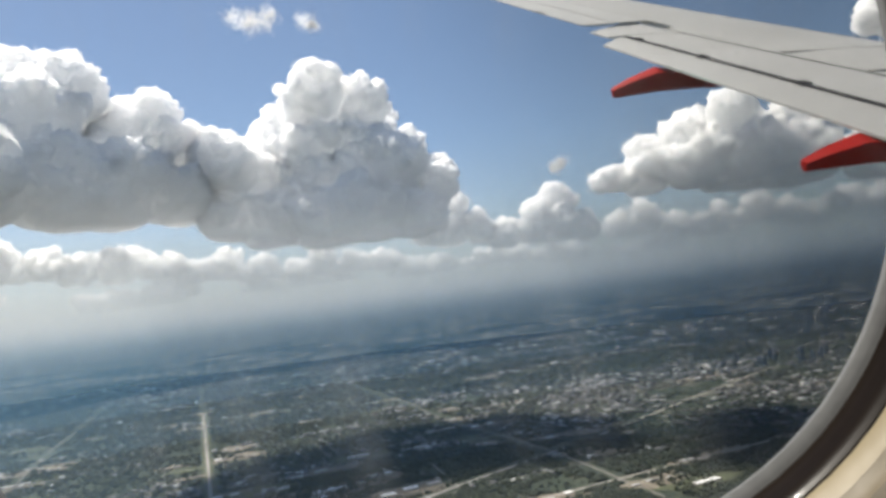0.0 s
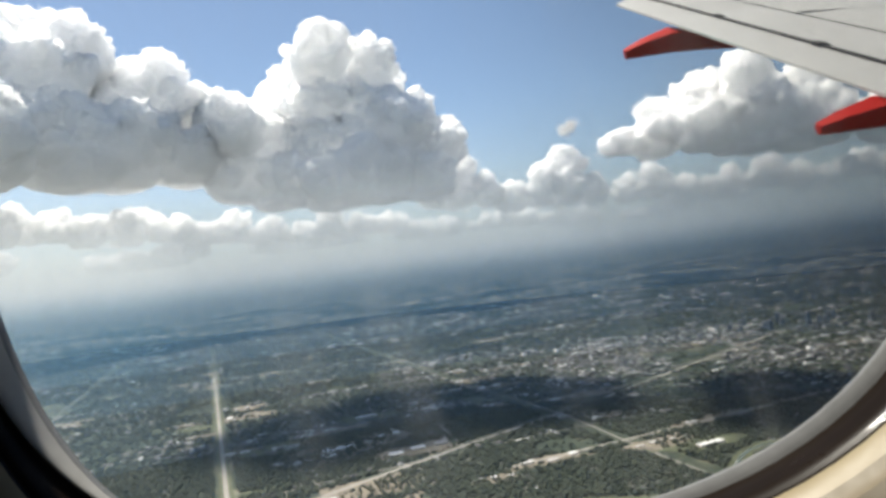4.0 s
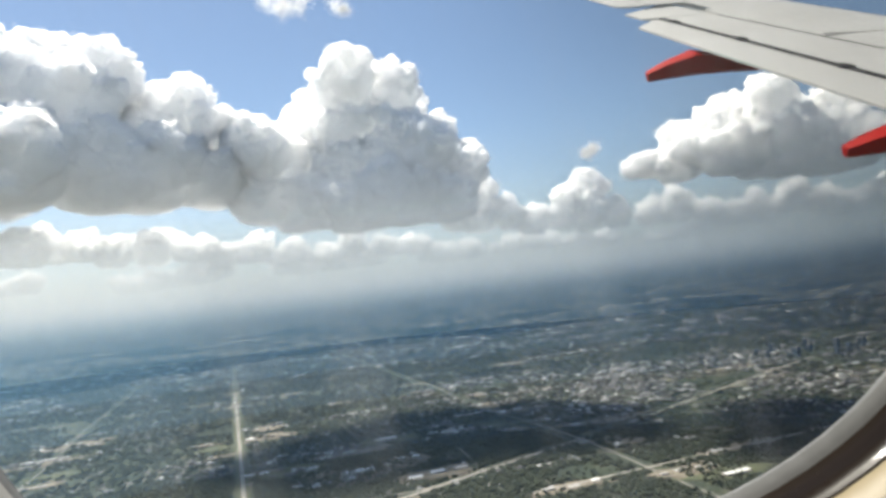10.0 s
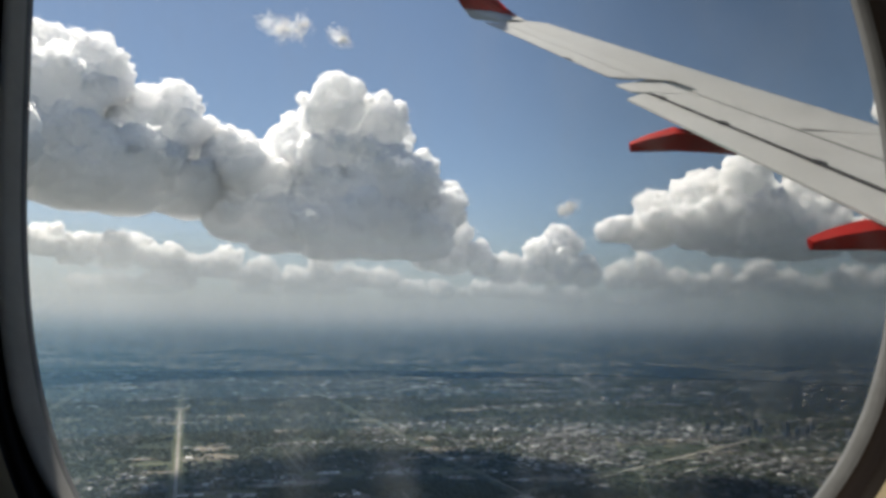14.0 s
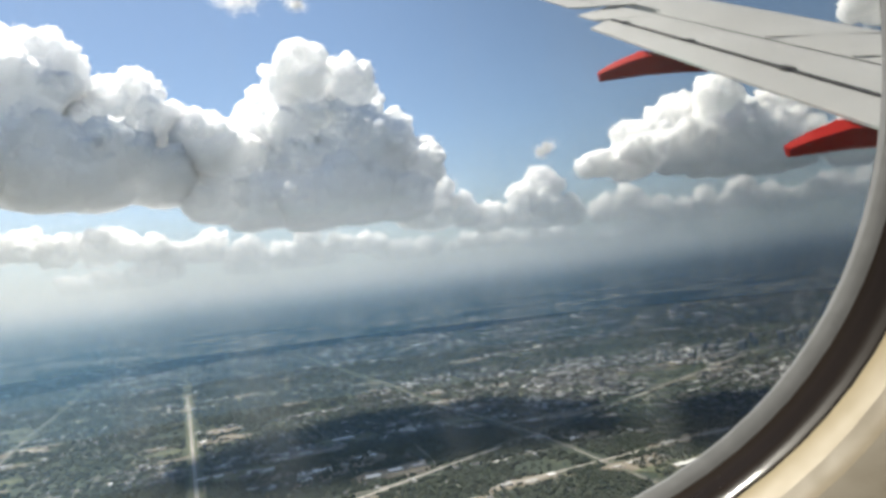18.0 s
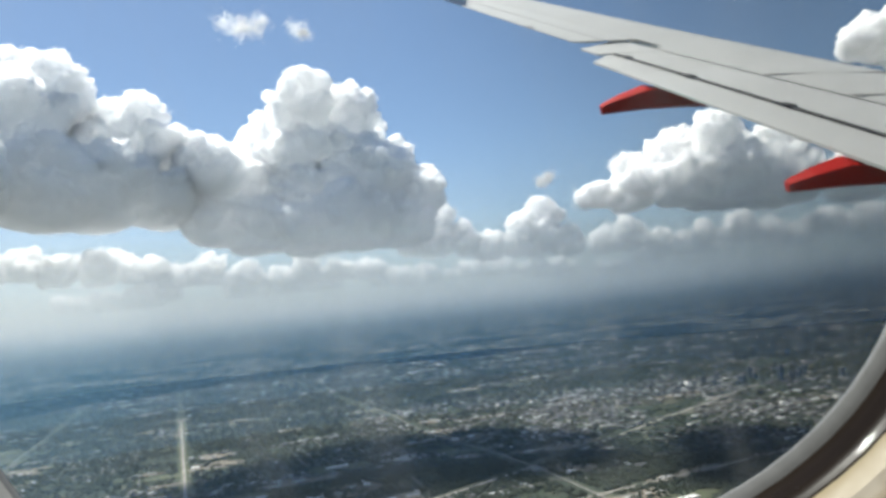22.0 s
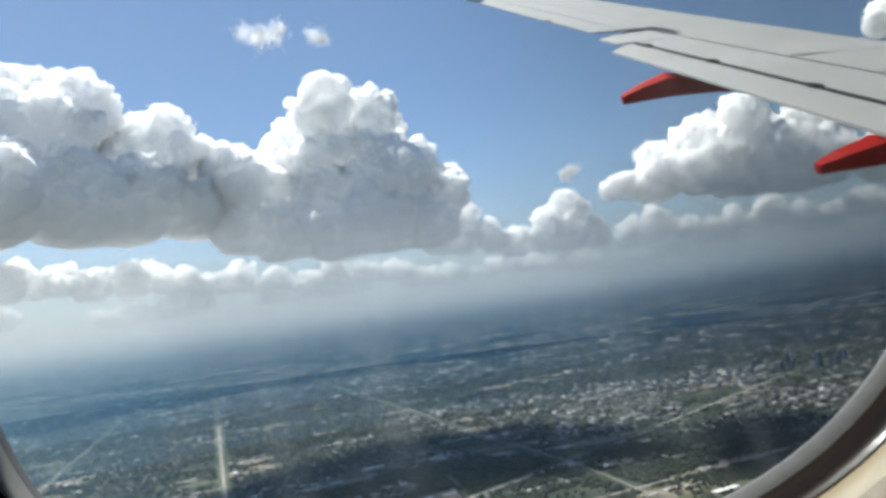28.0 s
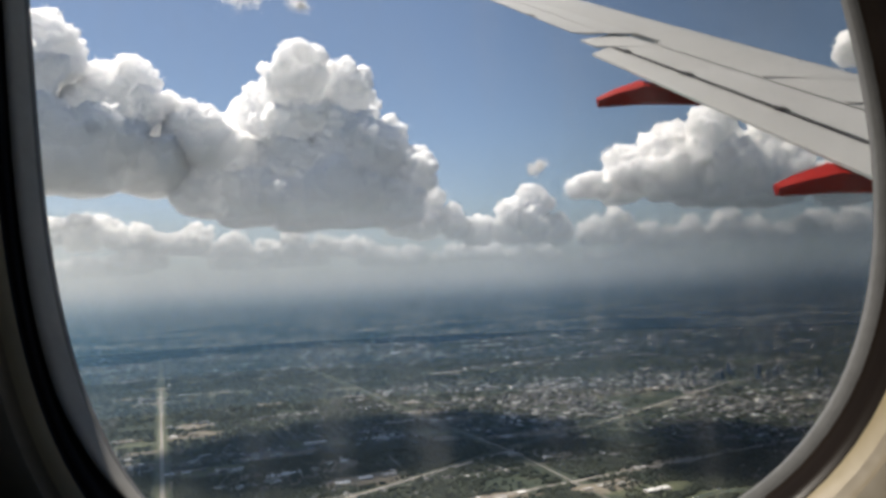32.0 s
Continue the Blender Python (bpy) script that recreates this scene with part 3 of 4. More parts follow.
    f = f[keep[f].all(1)]
    p, nn, f = p[keep], nn[keep], (np.cumsum(keep) - 1)[f]
    m = len(p)
    soft = np.clip(0.55 + nn[:, 2], 0.25, 1.0) * min(1.0, grain / 9)
    for size, push in ((150, 52), (70, 30), (34, 15)):
        p = p + nn * (push * (0.55 - cells(p, size, seed)) * soft)[:, None]
    p = p + nn * (5 * waves(p, 24, 10, r) * soft)[:, None]
    # torn vapour clinging to the skin, thinning outwards, thicker in drifts
    drift = waves(p, 160, 12, r) + 0.7 * waves(p, 60, 12, r)
    k = int(wisps * m)
    w = np.exp(1.3 * drift) * (0.35 + soft)
    pick = r.choice(m, k, p=w / w.sum())
    size = r.uniform(0.2, 0.5, k) * min(grain, 9.0)
    away = np.minimum(r.exponential(1.0, k), 2.2) * (2.5 + 4.5 * np.clip(drift[pick], 0, 2.5)) * min(1.0, grain / 9)
    mid = p[pick] + nn[pick] * away[:, None] + r.normal(size=(k, 3)) * (1.5 + 0.3 * away)[:, None]
    flake = FLAKE[None] * (size[:, None, None] * r.uniform(0.6, 1.3, (k, 6, 1)))
    body = tagged(new("cloud", bulk("cloud", p, f, M_CLOUD, True)), label, "cloud", "fair-weather clouds")
    if not k:
        return body
    torn = new("wisps", bulk("wisps", (flake + mid[:, None]).reshape(-1, 3), (FLAKE_F[None] + 6 * np.arange(k)[:, None, None]).reshape(-1, 3), M_CLOUD, True))
    torn.parent = body
    tagged(torn, "torn white wisps of vapour", kind="stuff")
    return body


cumulus("large cumulus cloud with a bright ragged top and flat grey base", [(-47, 8.9, 22, 4.5), (-41, 8.9, 21.5, 4.4), (-36, 8.8, 20.8, 4.0), (-31.5, 8.8, 18.6, 3.6), (-28, 8.8, 16.6, 2.8)], 4420, 11, grain=11.5)
cumulus("towering cumulus cloud with a bright domed top and grey base", [(-24.5, 7.3, 15.6, 2.8), (-21, 6.5, 17.6, 3.0), (-16.6, 6.1, 19.8, 3.4), (-13.0, 6.0, 18.8, 3.2), (-9.6, 6.0, 15.0, 2.8), (-7.2, 8.6, 12.8, 1.7)], 4380, 12, grain=11.0)
cumulus("broad cumulus cloud behind the wing with a pale grey base", [(7.8, 7.5, 9.4, 1.3), (10.8, 7.1, 11.4, 1.9), (14.2, 6.6, 13.0, 2.5), (18.2, 6.2, 13.2, 2.6), (22.6, 5.8, 12.0, 2.6), (27.2, 5.4, 9.6, 2.4), (32.0, 5.0, 8.8, 2.4)], 4400, 23, grain=11.0)
cumulus("small cumulus cloud between the large ones", [(-8.4, 5.0, 7.6, 1.3), (-6.0, 4.8, 8.7, 1.5), (-3.8, 4.6, 7.4, 1.2)], 4600, 30, 1.2, 9.0)
cumulus("small cumulus cloud between the large ones", [(-1.6, 4.0, 6.2, 1.2), (0.8, 4.0, 7.8, 1.4), (3.2, 4.0, 8.6, 1.4), (5.2, 3.8, 6.0, 1.0)], 4640, 31, 1.2, 9.0)
cumulus("grey cumulus cloud over the wing", [(29.5, 15.0, 18.0, 2.4), (33.5, 14.6, 19.0, 3.0), (38.0, 14.6, 18.0, 3.0)], 4300, 32, 1.2, 13.0)


def far_cloud(cols, reach, seed):
    cumulus("low far cumulus cloud fading into the haze", [(a, b, t, 0.85 * w) for a, b, t, w in cols], reach, seed, 1.25, 10.0)


far_cloud([(-44, 4.8, 7.0, 1.8), (-41, 4.8, 7.6, 1.9), (-38.2, 5.0, 7.0, 1.7)], 4730, 37)
far_cloud([(-35.4, 4.4, 6.6, 1.5), (-32.8, 4.4, 7.2, 1.7), (-30.2, 4.4, 6.2, 1.5)], 4710, 61)
far_cloud([(-27.4, 3.9, 5.6, 1.4), (-25.0, 3.9, 6.3, 1.6), (-22.4, 3.7, 5.5, 1.4)], 4750, 62)
far_cloud([(-19.4, 3.4, 4.9, 1.3), (-17.2, 3.4, 5.6, 1.4), (-14.8, 3.4, 5.0, 1.3), (-12.4, 3.4, 4.8, 1.1)], 4770, 63)
far_cloud([(7.8, 3.6, 5.4, 1.3), (10.2, 3.6, 6.0, 1.4), (12.4, 3.6, 5.0, 1.2)], 4730, 41)
far_cloud([(16.0, 3.4, 5.0, 1.3), (18.4, 3.4, 5.6, 1.4), (20.8, 3.2, 4.8, 1.2)], 4770, 67)
far_cloud([(24.6, 3.2, 5.0, 1.4), (27.4, 3.0, 4.7, 1.4), (30.4, 3.0, 5.0, 1.6), (33.6, 2.8, 4.6, 1.6)], 4770, 68)
far = np.random.default_rng(91)
for k in range(13):
    az, low = -42 + 6.2 * k + far.uniform(-1.5, 1.5), far.uniform(1.9, 2.9)
    far_cloud([(az + 1.6 * j, low, low + far.uniform(0.7, 1.5), far.uniform(0.9, 1.4)) for j in range(int(far.integers(2, 5)))], 4840, 100 + k)
def shred(label, bits, reach, seed):
    """Torn vapour without a body: drifts of small flakes about bits of (bearing, elevation, half width, half height, flakes)."""
    r = np.random.default_rng(seed)
    mids, sizes = [], []
    for az, el, w, h, k in bits:
        k //= 3
        q = r.normal(size=(4 * k, 3)) * np.array((w, 1.6 * w, h)) * reach * math.tan(radians(1.0))
        d = np.exp(1.5 * waves(q, 34, 12, r) + 0.9 * waves(q, 14, 12, r))
        q = q[r.choice(4 * k, k, p=d / d.sum())]
        mids.append(q + bearing(az, el, reach)), sizes.append(r.uniform(0.8, 2.4, k))
    q, size = np.concatenate(mids), np.concatenate(sizes)
    flake = FLAKE[None] * (size[:, None, None] * r.uniform(0.6, 1.3, (len(q), 6, 1)))
    me = bulk("cloud_shred", (flake + q[:, None]).reshape(-1, 3), (FLAKE_F[None] + 6 * np.arange(len(q))[:, None, None]).reshape(-1, 3), M_CLOUD, True)
    return tagged(new("cloud_shred", me), label, "cloud", kind="stuff")


shred("small ragged shred of cloud high in the blue", [(-22.0, 24.2, 0.55, 0.28, 5000), (-20.6, 24.0, 0.45, 0.25, 3600), (-19.6, 24.6, 0.35, 0.35, 2200), (-16.6, 24.0, 0.35, 0.30, 2600), (-16.0, 23.6, 0.30, 0.18, 1600)], 2500, 43)
shred("small ragged puff of cloud in the blue", [(3.4, 10.0, 0.26, 0.22, 2600), (4.0, 10.4, 0.26, 0.24, 2600)], 2700, 47)
# unseen clouds added above the window's view, placed so their shade darkens the suburbs
OVER = "unseen cumulus cloud added to shade the suburbs"
cumulus(OVER, [(-2, 40, 46, 6.0), (6, 41, 47, 6.0)], 1900, 81, grain=24.0, wisps=0.0)
cumulus(OVER, [(19, 41, 46, 6.0), (27, 42, 47, 5.0)], 1850, 82, grain=24.0, wisps=0.0)
cumulus(OVER, [(-38, 38, 44, 5.0), (-31, 38, 43, 5.0)], 2200, 83, grain=24.0, wisps=0.0)
cumulus(OVER, [(-17, 42, 47, 5.0), (-11, 43, 47, 4.0)], 1650, 84, grain=24.0, wisps=0.0)


# ---- haze and far distance ----
def ring_wall(reach, z0, z1, nz=10, count=128):
    rings = []
    for j in range(nz + 1):
        z = z0 + (z1 - z0) * j / nz
        rings.append([(reach * math.cos(2 * math.pi * i / count), reach * math.sin(2 * math.pi * i / count), z) for i in range(count)])
    return loft(rings)


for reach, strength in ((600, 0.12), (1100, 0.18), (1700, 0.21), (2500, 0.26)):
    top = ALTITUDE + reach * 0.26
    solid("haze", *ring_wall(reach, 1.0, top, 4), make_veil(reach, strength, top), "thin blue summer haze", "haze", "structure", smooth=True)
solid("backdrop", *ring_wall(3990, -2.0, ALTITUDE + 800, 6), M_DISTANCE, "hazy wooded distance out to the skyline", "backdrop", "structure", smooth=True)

# ---- the land ----
# the country out to the skyline is drawn to a quarter, so that sixteen kilometres of it lie before the backdrop; figures below are its own metres
LAND = Matrix.Scale(0.25, 4)
n = 96
gx = np.linspace(-16100, 16100, n + 1)
solid("ground", [(float(x), float(y), 0.0) for y in gx for x in gx], [(j * (n + 1) + i, j * (n + 1) + i + 1, (j + 1) * (n + 1) + i + 1, (j + 1) * (n + 1) + i) for j in range(n) for i in range(n)], M_GROUND, "flat wooded plain with suburbs", "ground", "structure", m=LAND)

ALONG = np.array((-0.466, 0.885))      # the old straight highway's way
ACROSS = np.array((0.885, 0.466))


def plan(a, c):
    """A place of the town's grid: a metres along the highway's way, c across it."""
    p = ALONG * a + ACROSS * c
    return float(p[0]), float(p[1])


def ribbon(points, width, z):
    """A slab of road along the points."""
    pts = [np.array(p, float) for p in points]
    left, right = [], []
    for i, p in enumerate(pts):
        d = pts[min(i + 1, len(pts) - 1)] - pts[max(i - 1, 0)]
        d = np.array((-d[1], d[0])) / np.linalg.norm(d) * width / 2
        left.append(p + d), right.append(p - d)
    rings = [[(*l, z), (*r, z), (*r, -0.5), (*l, -0.5)] for l, r in zip(left, right)]
    rings = [[tuple(map(float, q)) for q in r] for r in rings]
    return loft(rings, caps=True)


def lay(name, points, width, z, material, label, category="road"):
    return solid(name, *ribbon(points, width, z), material, label, category, "structure", m=LAND)


ARTERIALS = (3350, 4530, 5930, 7900, 9900)
SPANS = ((-6500, 7500), (-6500, 7500), (-3300, 7500), (-1200, 5200), (2600, 7600))
lay("verge", [plan(a, 0) for a in np.linspace(2000, 8600, 12)], 70, 0.9, M_FIELD, "mown grass verge of the highway", "verge")
lay("road_1", [plan(a, 0) for a in np.linspace(2000, 8600, 12)], 24, 1.6, M_ROAD, "straight pale concrete highway running to the skyline")
lay("road_2", [(-1170, 2930), (-520, 3690), (243, 4510), (1167, 5650), (2215, 6910), (3000, 7500), (4600, 8300)], 30, 2.2, M_ROAD, "long straight pale freeway across the suburbs")
for k, a in enumerate(ARTERIALS):
    lay("road_%d" % (3 + k), [plan(a + (50 + 20 * k) * math.sin(c / 900 + k), c) for c in np.linspace(*SPANS[k], 60)], 13, 1.2, M_STREET, "pale concrete arterial road")
lay("road_8", [plan(a, 1960 + 40 * math.sin(a / 500)) for a in np.linspace(1900, 7200, 24)], 16, 1.3, M_STREET, "narrow concrete road past the clearings")
lay("road_9", [(-1713, 4360), (-1650, 4000), (-1567, 3583), (-1500, 3170)], 22, 1.4, M_STREET, "slanting concrete side road")
lay("road_10", [(-1690, 4348), (-1333, 3967), (-987, 3587), (-550, 3170)], 22, 1.4, M_STREET, "slanting concrete side road")
lay("road_11", [plan(a, -1400 + 30 * math.sin(a / 700)) for a in np.linspace(1900, 9000, 24)], 13, 1.3, M_STREET, "narrow concrete road through the woods")
lay("road_12", [plan(a, 900 + 0.10 * a) for a in np.linspace(3400, 9800, 12)], 12, 1.3, M_STREET, "narrow concrete road through the woods")


lay("road_13", [plan(2990 + 0.03 * (c - 1500), c) for c in np.linspace(1300, 4600, 10)], 24, 1.8, M_ROAD, "pale concrete freeway past a clearing")


def bend(c):
    return 2380 + 110 * np.sin(c / 350) + 83 * np.sin(c / 162)


bayou = [plan(float(bend(c)), c) for c in np.linspace(-2200, 4300, 120)]
lay("water", bayou, 22, 1.1, M_WATER, "narrow winding bayou between grass banks", "water")
lay("bank", bayou, 75, 0.6, M_FIELD, "mown grass banks of the bayou", "ground")

r = np.random.default_rng(5)
ROADS = [(0, 56), (1960, 50), (-1400, 40)]
FREEWAY = np.array(((-1170, 2930), (2215, 6910)), float)


def field_of(p, size, seed):
    return waves(np.c_[p, np.zeros(len(p))], size, 10, np.random.default_rng(seed))


def near_road(p):
    """True where a place lies on one of the large roads or the bayou."""
    a, c = p @ ALONG, p @ ACROSS
    hit = np.zeros(len(p), bool)
    for rc, w in ROADS:
        hit |= np.abs(c - rc) < w
    for k, ra in enumerate(ARTERIALS):
        hit |= (np.abs(a - ra - (50 + 20 * k) * np.sin(c / 900 + k)) < 20) & (c > SPANS[k][0]) & (c < SPANS[k][1])
    d = FREEWAY[1] - FREEWAY[0]
    d /= np.linalg.norm(d)
    hit |= np.abs((p - FREEWAY[0]) @ np.array((-d[1], d[0]))) < 46
    hit |= np.abs(a - bend(c)) < 46
    hit |= (np.abs(a - 2990 - 0.03 * (c - 1500)) < 26) & (c > 1300) & (c < 4600)
    return hit


def in_view(p, near=2250, far=15800):
    """The stretch of land that the window looks out on."""
    reach, az = np.hypot(p[:, 0], p[:, 1]), np.degrees(np.arctan2(p[:, 0], p[:, 1]))
    return (reach > near) & (reach < far) & (az > -50) & (az < 40)


def town_of(p):
    """0 to 1: how built-up the land is round the far business district."""
    d = np.hypot((p[:, 0] - 1250) / 2300, (p[:, 1] - 6900) / 1500) + 0.35 * field_of(p, 900, 71)
    return np.clip(1.45 - d, 0, 1)


# open lots and fields, most of them laid along the large roads
lots = []
for k in range(150):
    if k % 3 == 0:
        i = int(r.integers(0, 5))
        c = r.uniform(-5200, 6000)
        a = ARTERIALS[i] + (50 + 20 * i) * math.sin(c / 900 + i) + r.choice((-1, 1)) * r.uniform(60, 130)
    elif k % 3 == 1:
        a, c = r.uniform(2400, 7600), r.choice((0, 1960, -1400)) + r.choice((-1, 1)) * r.uniform(110, 220)
    else:
        a, c = r.uniform(2400, 9500), r.uniform(-4600, 5200)
    lots.append((a, c, r.gamma(3, 16) + 25, r.gamma(3, 38) + 40))
lots += [(3900, 560, 190, 260), (4690, 985, 90, 210), (4030, 930, 170, 150), (3830, 430, 150, 230), (3630, 1030, 120, 220), (4260, 300, 140, 200), (3130, 600, 150, 280), (3000, -350, 130, 220), (2780, 330, 120, 300), (2690, 2190, 90, 230), (2850, 2040, 80, 170), (3030, 2560, 70, 260), (2960, 1500, 60, 200)]
lots = [q for q in lots if in_view(np.array([plan(q[0], q[1])]), 2300, 12000)[0]]


def patch(i, a, c, ha, hc, n):
    ring = []
    for j in range(n):
        t = 2 * math.pi * j / n
        ca, sa = math.cos(t), math.sin(t)
        k = 1 + 0.20 * math.sin(3 * t + i) + 0.16 * math.sin(5 * t + 3 * i) + 0.06 * math.sin(8 * t + 2 * i)
        ring.append(plan(a + ha * k * math.copysign(abs(ca) ** 0.6, ca), c + hc * k * math.copysign(abs(sa) ** 0.6, sa)))
    return ring


for i, (a, c, ha, hc) in enumerate(lots):
    ring = patch(i, a, c, ha, hc, 22)
    green = i % 4 == 2
    solid("field" if green else "lot", *loft([[(*q, -0.4) for q in ring], [(*q, 0.7 + 0.006 * i) for q in ring]], caps=True), M_FIELD if green else M_LOT,
          "open dry grass field among the trees" if green else "pale bare lot beside the road", "field" if green else "lot", "structure", m=LAND)


def in_lot(p):
    a, c = p @ ALONG, p @ ACROSS
    hit = np.zeros(len(p), bool)
    for la, lc, ha, hc in lots:
        hit |= ((a - la) / ha) ** 2 + ((c - lc) / hc) ** 2 < 1.15
    return hit


# streets of the suburbs: rows running the highway's way
STREET = 78.0
woods_seed, open_seed = 61, 62
runs = []
for k in range(-62, 72):
    c = k * STREET + 30
    a = 2000.0 + r.uniform(0, 120)
    while a < 7600:
        length = r.uniform(120, 460)
        mid = np.array([plan(a + length / 2, c)])
        if in_view(mid, 2250, 7200)[0] and field_of(mid, 800, woods_seed)[0] < 0.25 and r.random() < 0.6 and not near_road(mid)[0] and not in_lot(mid)[0]:
            runs.append((a, a + length, c))
        a += length + r.uniform(14, 60)
streets = join([ribbon([plan(a0, c), plan((a0 + a1) / 2, c + 6 * math.sin(a0)), plan(a1, c)], 5.0, 0.9) for a0, a1, c in runs])
solid("street", *streets, M_STREET, "short pale concrete suburban streets", "street", "stuff", m=LAND)

# houses along them
homes = []
for a0, a1, c in runs:
    for side in (-1, 1):
        a = a0 + 12
        while a < a1:
            if r.random() > 0.15:
                homes.append((a + r.uniform(-3, 3), c + side * r.uniform(17, 24), r.uniform(6.5, 11.5), r.uniform(5, 8), r.uniform(3.0, 4.6), r.uniform(1.8, 3.0), r.normal() * 0.12))
            a += r.uniform(19, 27)
H = np.array(homes)
pos = np.outer(H[:, 0], ALONG) + np.outer(H[:, 1], ACROSS)
clear = ~near_road(pos) & ~in_lot(pos)
H, pos = H[clear], pos[clear]
base_turn = math.atan2(ALONG[1], ALONG[0])
HV = np.array([(-1, -1, 0), (1, -1, 0), (1, 1, 0), (-1, 1, 0), (-1.07, -1.1, 1), (1.07, -1.1, 1), (1.07, 1.1, 1), (-1.07, 1.1, 1), (-0.55, 0, 2), (0.55, 0, 2)], float)
HF = np.array([(0, 1, 5), (0, 5, 4), (1, 2, 6), (1, 6, 5), (2, 3, 7), (2, 7, 6), (3, 0, 4), (3, 4, 7), (4, 5, 9), (4, 9, 8), (6, 7, 8), (6, 8, 9), (5, 6, 9), (7, 4, 8)])


def houses_at(H, pos):
    t = base_turn + H[:, 6] + (r.random(len(H)) < 0.35) * (math.pi / 2)
    u, w = HV[None, :, 0] * H[:, 2:3], HV[None, :, 1] * H[:, 3:4]
    x = pos[:, 0:1] + u * np.cos(t)[:, None] - w * np.sin(t)[:, None]
    y = pos[:, 1:2] + u * np.sin(t)[:, None] + w * np.cos(t)[:, None]
    z = np.where(HV[None, :, 2] == 0, 0, np.where(HV[None, :, 2] == 1, H[:, 4:5], H[:, 4:5] + H[:, 5:6]))
    v = np.stack([x, y, z], 2).reshape(-1, 3)
    f = (HF[None] + 10 * np.arange(len(H))[:, None, None]).reshape(-1, 3)
    return v, f


def crowd(name, v, f, material, label, category):
    tagged(placed(new(name, bulk(name, v, f, material)), LAND), label, category, kind="stuff")


crowd("houses", *houses_at(H, pos), M_HOUSES, "rows of small hipped-roof houses under trees", "houses")

# the far business district and the strips along the roads: low flat-roofed blocks
q = np.c_[r.uniform(-2600, 5600, 16000), r.uniform(4800, 9200, 16000)]
q = q[r.random(len(q)) < town_of(q) ** 1.5 * np.clip(0.42 + 0.35 * field_of(q, 420, 77), 0, 1)]
spots = []
for k in range(240):
    i = int(r.integers(0, 5))
    c = r.uniform(-6000, 7000)
    a = ARTERIALS[i] + (50 + 20 * i) * math.sin(c / 900 + i) if k % 2 else 3500 + 11800 * r.random() ** 0.7
    n = int(r.integers(6, 34))
    spots.append(np.outer(a + r.normal(size=n) * r.uniform(20, 90), ALONG) + np.outer(c + r.normal(size=n) * r.uniform(80, 360), ACROSS))
for k in range(170):
    reach, az, n = r.uniform(9000, 15600), radians(r.uniform(-46, 38)), int(r.integers(5, 22))
    spots.append(np.array((reach * math.sin(az), reach * math.cos(az))) + np.c_[r.normal(size=n) * r.uniform(100, 420), r.normal(size=n) * r.uniform(30, 140)])
q = np.concatenate([q] + spots)
q = q[in_view(q, 2600, 15700) & ~near_road(q)]
big = 1 + 1.2 * np.clip((np.hypot(q[:, 0], q[:, 1]) - 8000) / 6000, 0, 1)
T = np.c_[np.zeros((len(q), 2)), (r.gamma(2.2, 6.0, len(q)) + 7) * big, (r.gamma(2.2, 5, len(q)) + 6) * big, (r.gamma(3, 1.8, len(q)) + 3) * big, np.full(len(q), 0.05), r.normal(size=len(q)) * 0.05]
HV[8], HV[9] = (-1.07, 0, 2), (1.07, 0, 2)
crowd("town_blocks", *houses_at(T, q), M_TOWN, "crowd of pale flat-roofed town buildings in the haze", "buildings")

# trees: clumped crowns, thick in the woods, loose in the suburbs
small_v, small_f = np.array([(0, 0, 1), (1, 0, 0), (0, 1, 0), (-1, 0, 0), (0, -1, 0), (0, 0, -0.6)], float), np.array([(0, 1, 2), (0, 2, 3), (0, 3, 4), (0, 4, 1), (5, 2, 1), (5, 3, 2), (5, 4, 3), (5, 1, 4)])
base12 = np.array([(0, 0, -1), (0.72, -0.53, -0.45), (-0.28, -0.85, -0.45), (-0.89, 0, -0.45), (-0.28, 0.85, -0.45), (0.72, 0.53, -0.45), (0.28, -0.85, 0.45), (-0.72, -0.53, 0.45), (-0.72, 0.53, 0.45), (0.28, 0.85, 0.45), (0.89, 0, 0.45), (0, 0, 1)])
tri12 = np.array([(0, 1, 2), (1, 0, 5), (0, 2, 3), (0, 3, 4), (0, 4, 5), (1, 5, 10), (2, 1, 6), (3, 2, 7), (4, 3, 8), (5, 4, 9), (1, 10, 6), (2, 6, 7), (3, 7, 8), (4, 8, 9), (5, 9, 10), (6, 10, 11), (7, 6, 11), (8, 7, 11), (9, 8, 11), (10, 9, 11)])


def crowns(p, size, shape_v, shape_f):
    n, k = len(p), len(shape_v)
    j = 1 + 0.30 * r.normal(size=(n, k, 1)).clip(-1.4, 1.4)
    t = r.uniform(0, 6.28, n)
    v = shape_v[None] * j
    x = v[..., 0] * np.cos(t)[:, None] - v[..., 1] * np.sin(t)[:, None]
    y = v[..., 0] * np.sin(t)[:, None] + v[..., 1] * np.cos(t)[:, None]
    tall = np.minimum(size, 9) * r.uniform(0.75, 1.15, n)
    v = np.stack([x * size[:, None] + p[:, 0:1], y * size[:, None] + p[:, 1:2], v[..., 2] * tall[:, None] + (tall * 1.05)[:, None]], 2).reshape(-1, 3)
    return v, (shape_f[None] + k * np.arange(n)[:, None, None]).reshape(-1, 3)


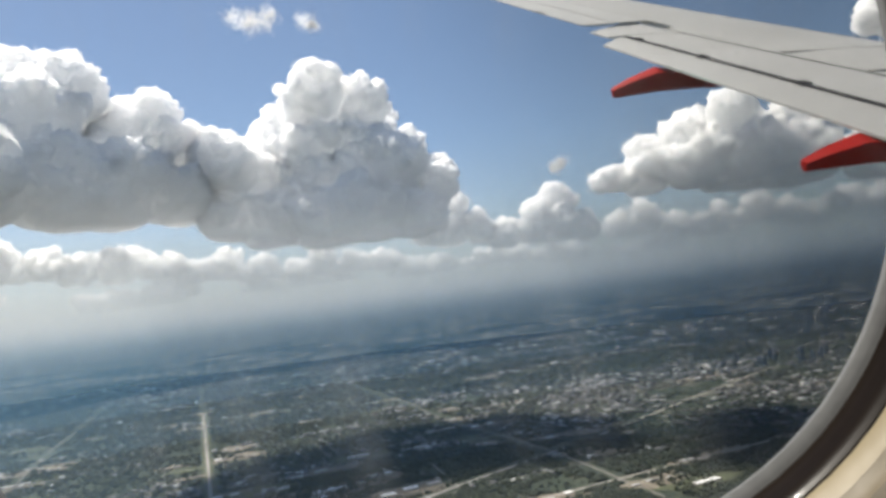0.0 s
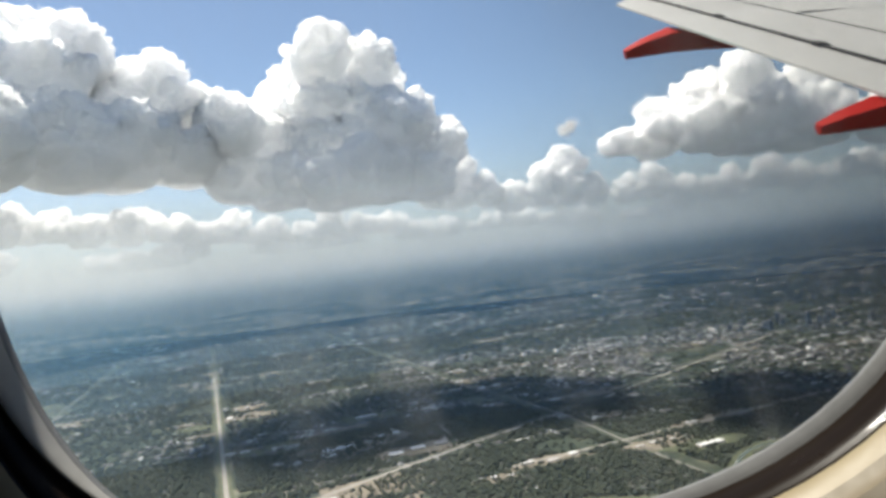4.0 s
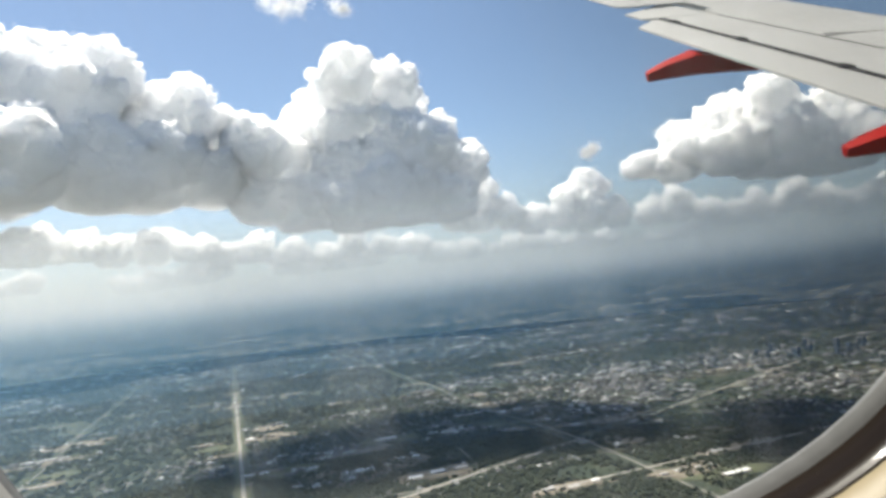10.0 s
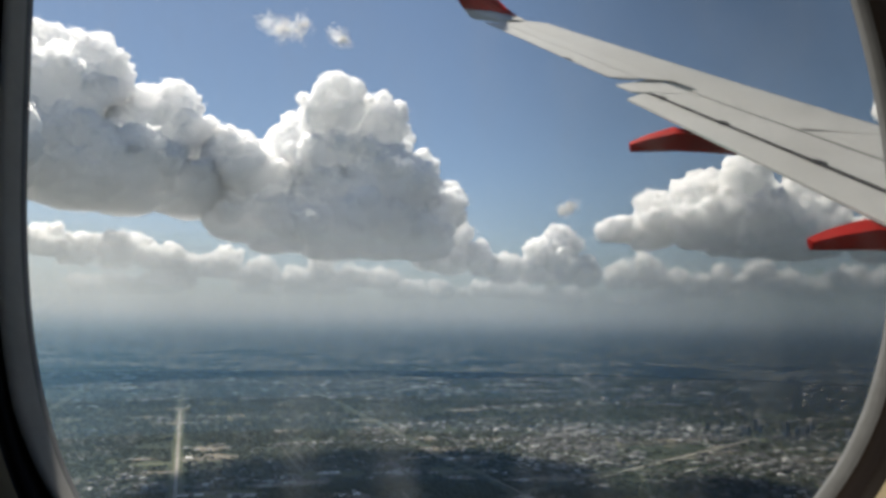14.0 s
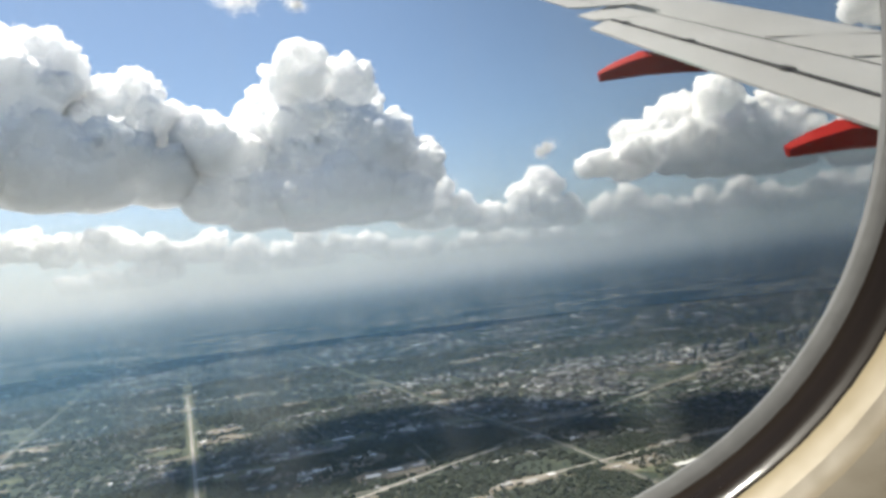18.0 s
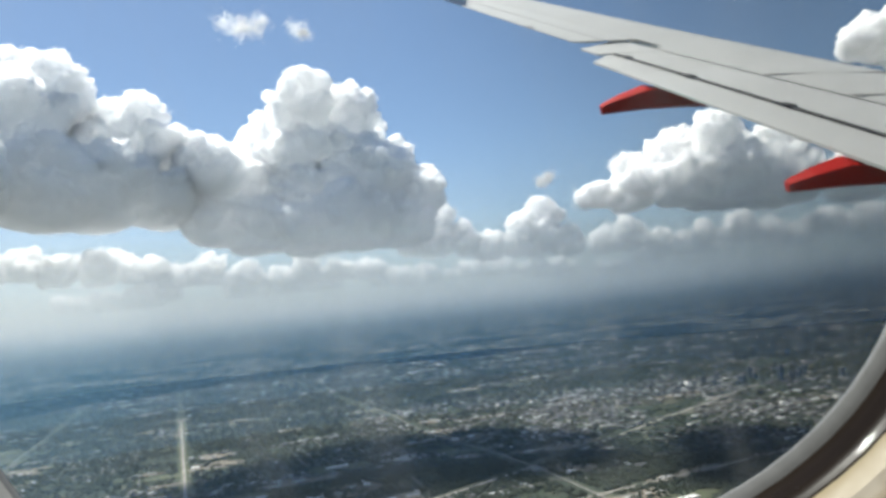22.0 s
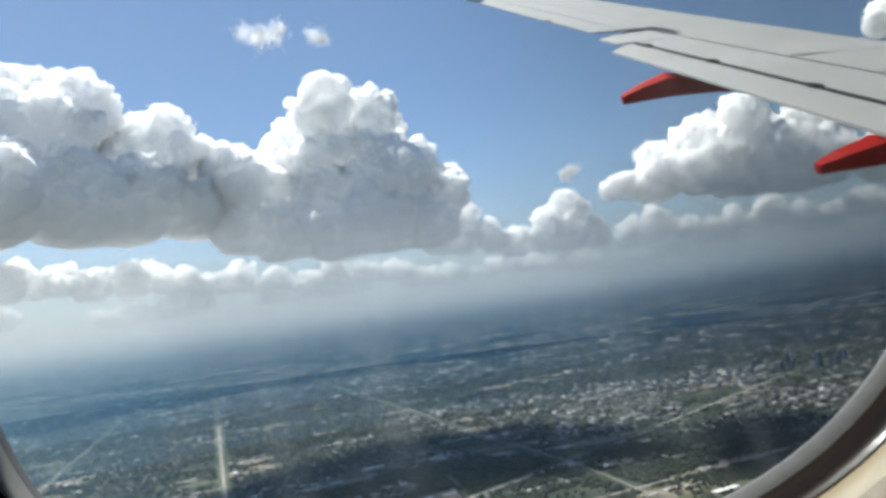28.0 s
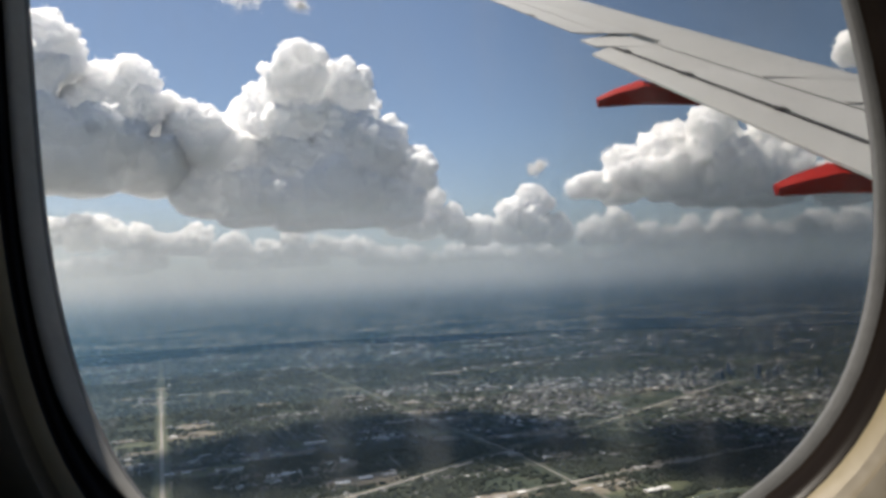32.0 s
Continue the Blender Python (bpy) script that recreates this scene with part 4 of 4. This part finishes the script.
def plant(name, label, count, near, far, lo, hi, shape_v, shape_f):
    reach = np.sqrt(r.uniform(near ** 2, far ** 2, count))
    az = np.radians(r.uniform(-50, 40, count))
    p = np.c_[reach * np.sin(az), reach * np.cos(az)]
    woods, bare = field_of(p, 800, woods_seed), field_of(p, 520, open_seed)
    keep = np.where(woods > 0.5, 1.0, 0.80) * np.where(bare > 1.2, 0.10, 1.0) * (1 - 0.8 * town_of(p))
    keep = keep * np.clip((15800 - reach) / 2600, 0.10, 1.0)
    p = p[(r.random(count) < keep) & ~near_road(p) & ~(in_lot(p) & (r.random(count) < 0.84 + 0.5 * bare))]
    gap = np.abs((p @ ACROSS - 30 + STREET / 2) % STREET - STREET / 2)
    p = p[(gap > 5) | (field_of(p, 800, woods_seed) > 0.25)]
    crowd(name, *crowns(p, r.uniform(lo, hi, len(p)), shape_v, shape_f), M_TREES, label, "trees")


plant("trees", "dark green broadleaf trees over the suburbs", 72000, 2250, 4600, 5.0, 10.5, base12, tri12)
plant("far_trees", "dark woods and tree-filled suburbs in the haze", 130000, 4600, 15800, 11.0, 27.0, small_v, small_f)


# large flat-roofed buildings on the lots
def warehouse(a, c, la, lc, h, white, label):
    ob = thing("warehouse", label, "building", group="flat-roofed commercial buildings", m=LAND @ Matrix.Translation((*plan(a, c), 0.5)) @ Matrix.Rotation(base_turn, 4, "Z"))
    part("wall", *box(-la, la, -lc, lc, 0, h), M_WALLS, ob)
    part("roof", *box(-la + 0.4, la - 0.4, -lc + 0.4, lc - 0.4, h - 0.2, h + 0.3), M_ROOF_WHITE if white else M_ROOF_GREY, ob, "white membrane roof" if white else "grey gravel roof")
    part("parapet", *join([box(-la, la, -lc, -lc + 0.4, h, h + 0.9), box(-la, la, lc - 0.4, lc, h, h + 0.9), box(-la, -la + 0.4, -lc + 0.4, lc - 0.4, h, h + 0.9), box(la - 0.4, la, -lc + 0.4, lc - 0.4, h, h + 0.9)]), M_WALLS, ob)
    for k in range(3):
        x, y = la * (-0.5 + 0.5 * k), lc * 0.2 * (k - 1)
        part("roof_unit", *box(x - 1.6, x + 1.6, y - 1.2, y + 1.2, h + 0.3, h + 2.2), M_ROOF_GREY, ob)


warehouse(4690, 975, 22, 76, 11, True, "long white-roofed commercial hall beside bare ground")
warehouse(3960, 640, 30, 95, 10, True, "long white-roofed distribution hall beside the highway")
warehouse(3830, 560, 20, 40, 8, True, "white-roofed commercial building on a bare lot")
warehouse(3800, 380, 24, 44, 8, False, "grey flat-roofed commercial building on a bare lot")
warehouse(2665, 2205, 20, 72, 11, True, "long white-roofed commercial hall on a bare lot")
for i, (a, c, ha, hc) in enumerate(lots):
    if i % 4 == 2 or math.hypot(*plan(a, c)) > 8500:
        continue
    for k in range(int(r.integers(1, 4))):
        white = r.random() < 0.4
        warehouse(a + r.uniform(-0.35, 0.35) * ha, c + (k - 1) * 0.62 * hc, min(24, r.uniform(0.16, 0.30) * ha), min(40, r.uniform(0.10, 0.22) * hc), r.uniform(5, 10), white,
                  "white-roofed commercial building on a bare lot" if white else "grey flat-roofed commercial building on a bare lot")

# towers of the far business district
for k in range(14):
    x, y = 1917 + 1100 * (k % 7) / 6 + 100 * math.sin(k * 2.3), 7100 + 320 * (k // 7) + 80 * math.sin(k * 1.7)
    h, w = 40 + 60 * r.random() + (60 if k in (3, 9) else 0), r.uniform(14, 22)
    ob = thing("tower", "blue-grey office tower in the haze", "tower", group="far office towers", m=LAND @ Matrix.Translation((x, y, 0)) @ Matrix.Rotation(r.uniform(0, 1.5), 4, "Z"))
    part("shaft", *box(-w, w, -w, w, 0, h), M_TOWER, ob)
    part("crown", *box(-w * 0.7, w * 0.7, -w * 0.7, w * 0.7, h, h + 6), M_ROOF_GREY, ob)
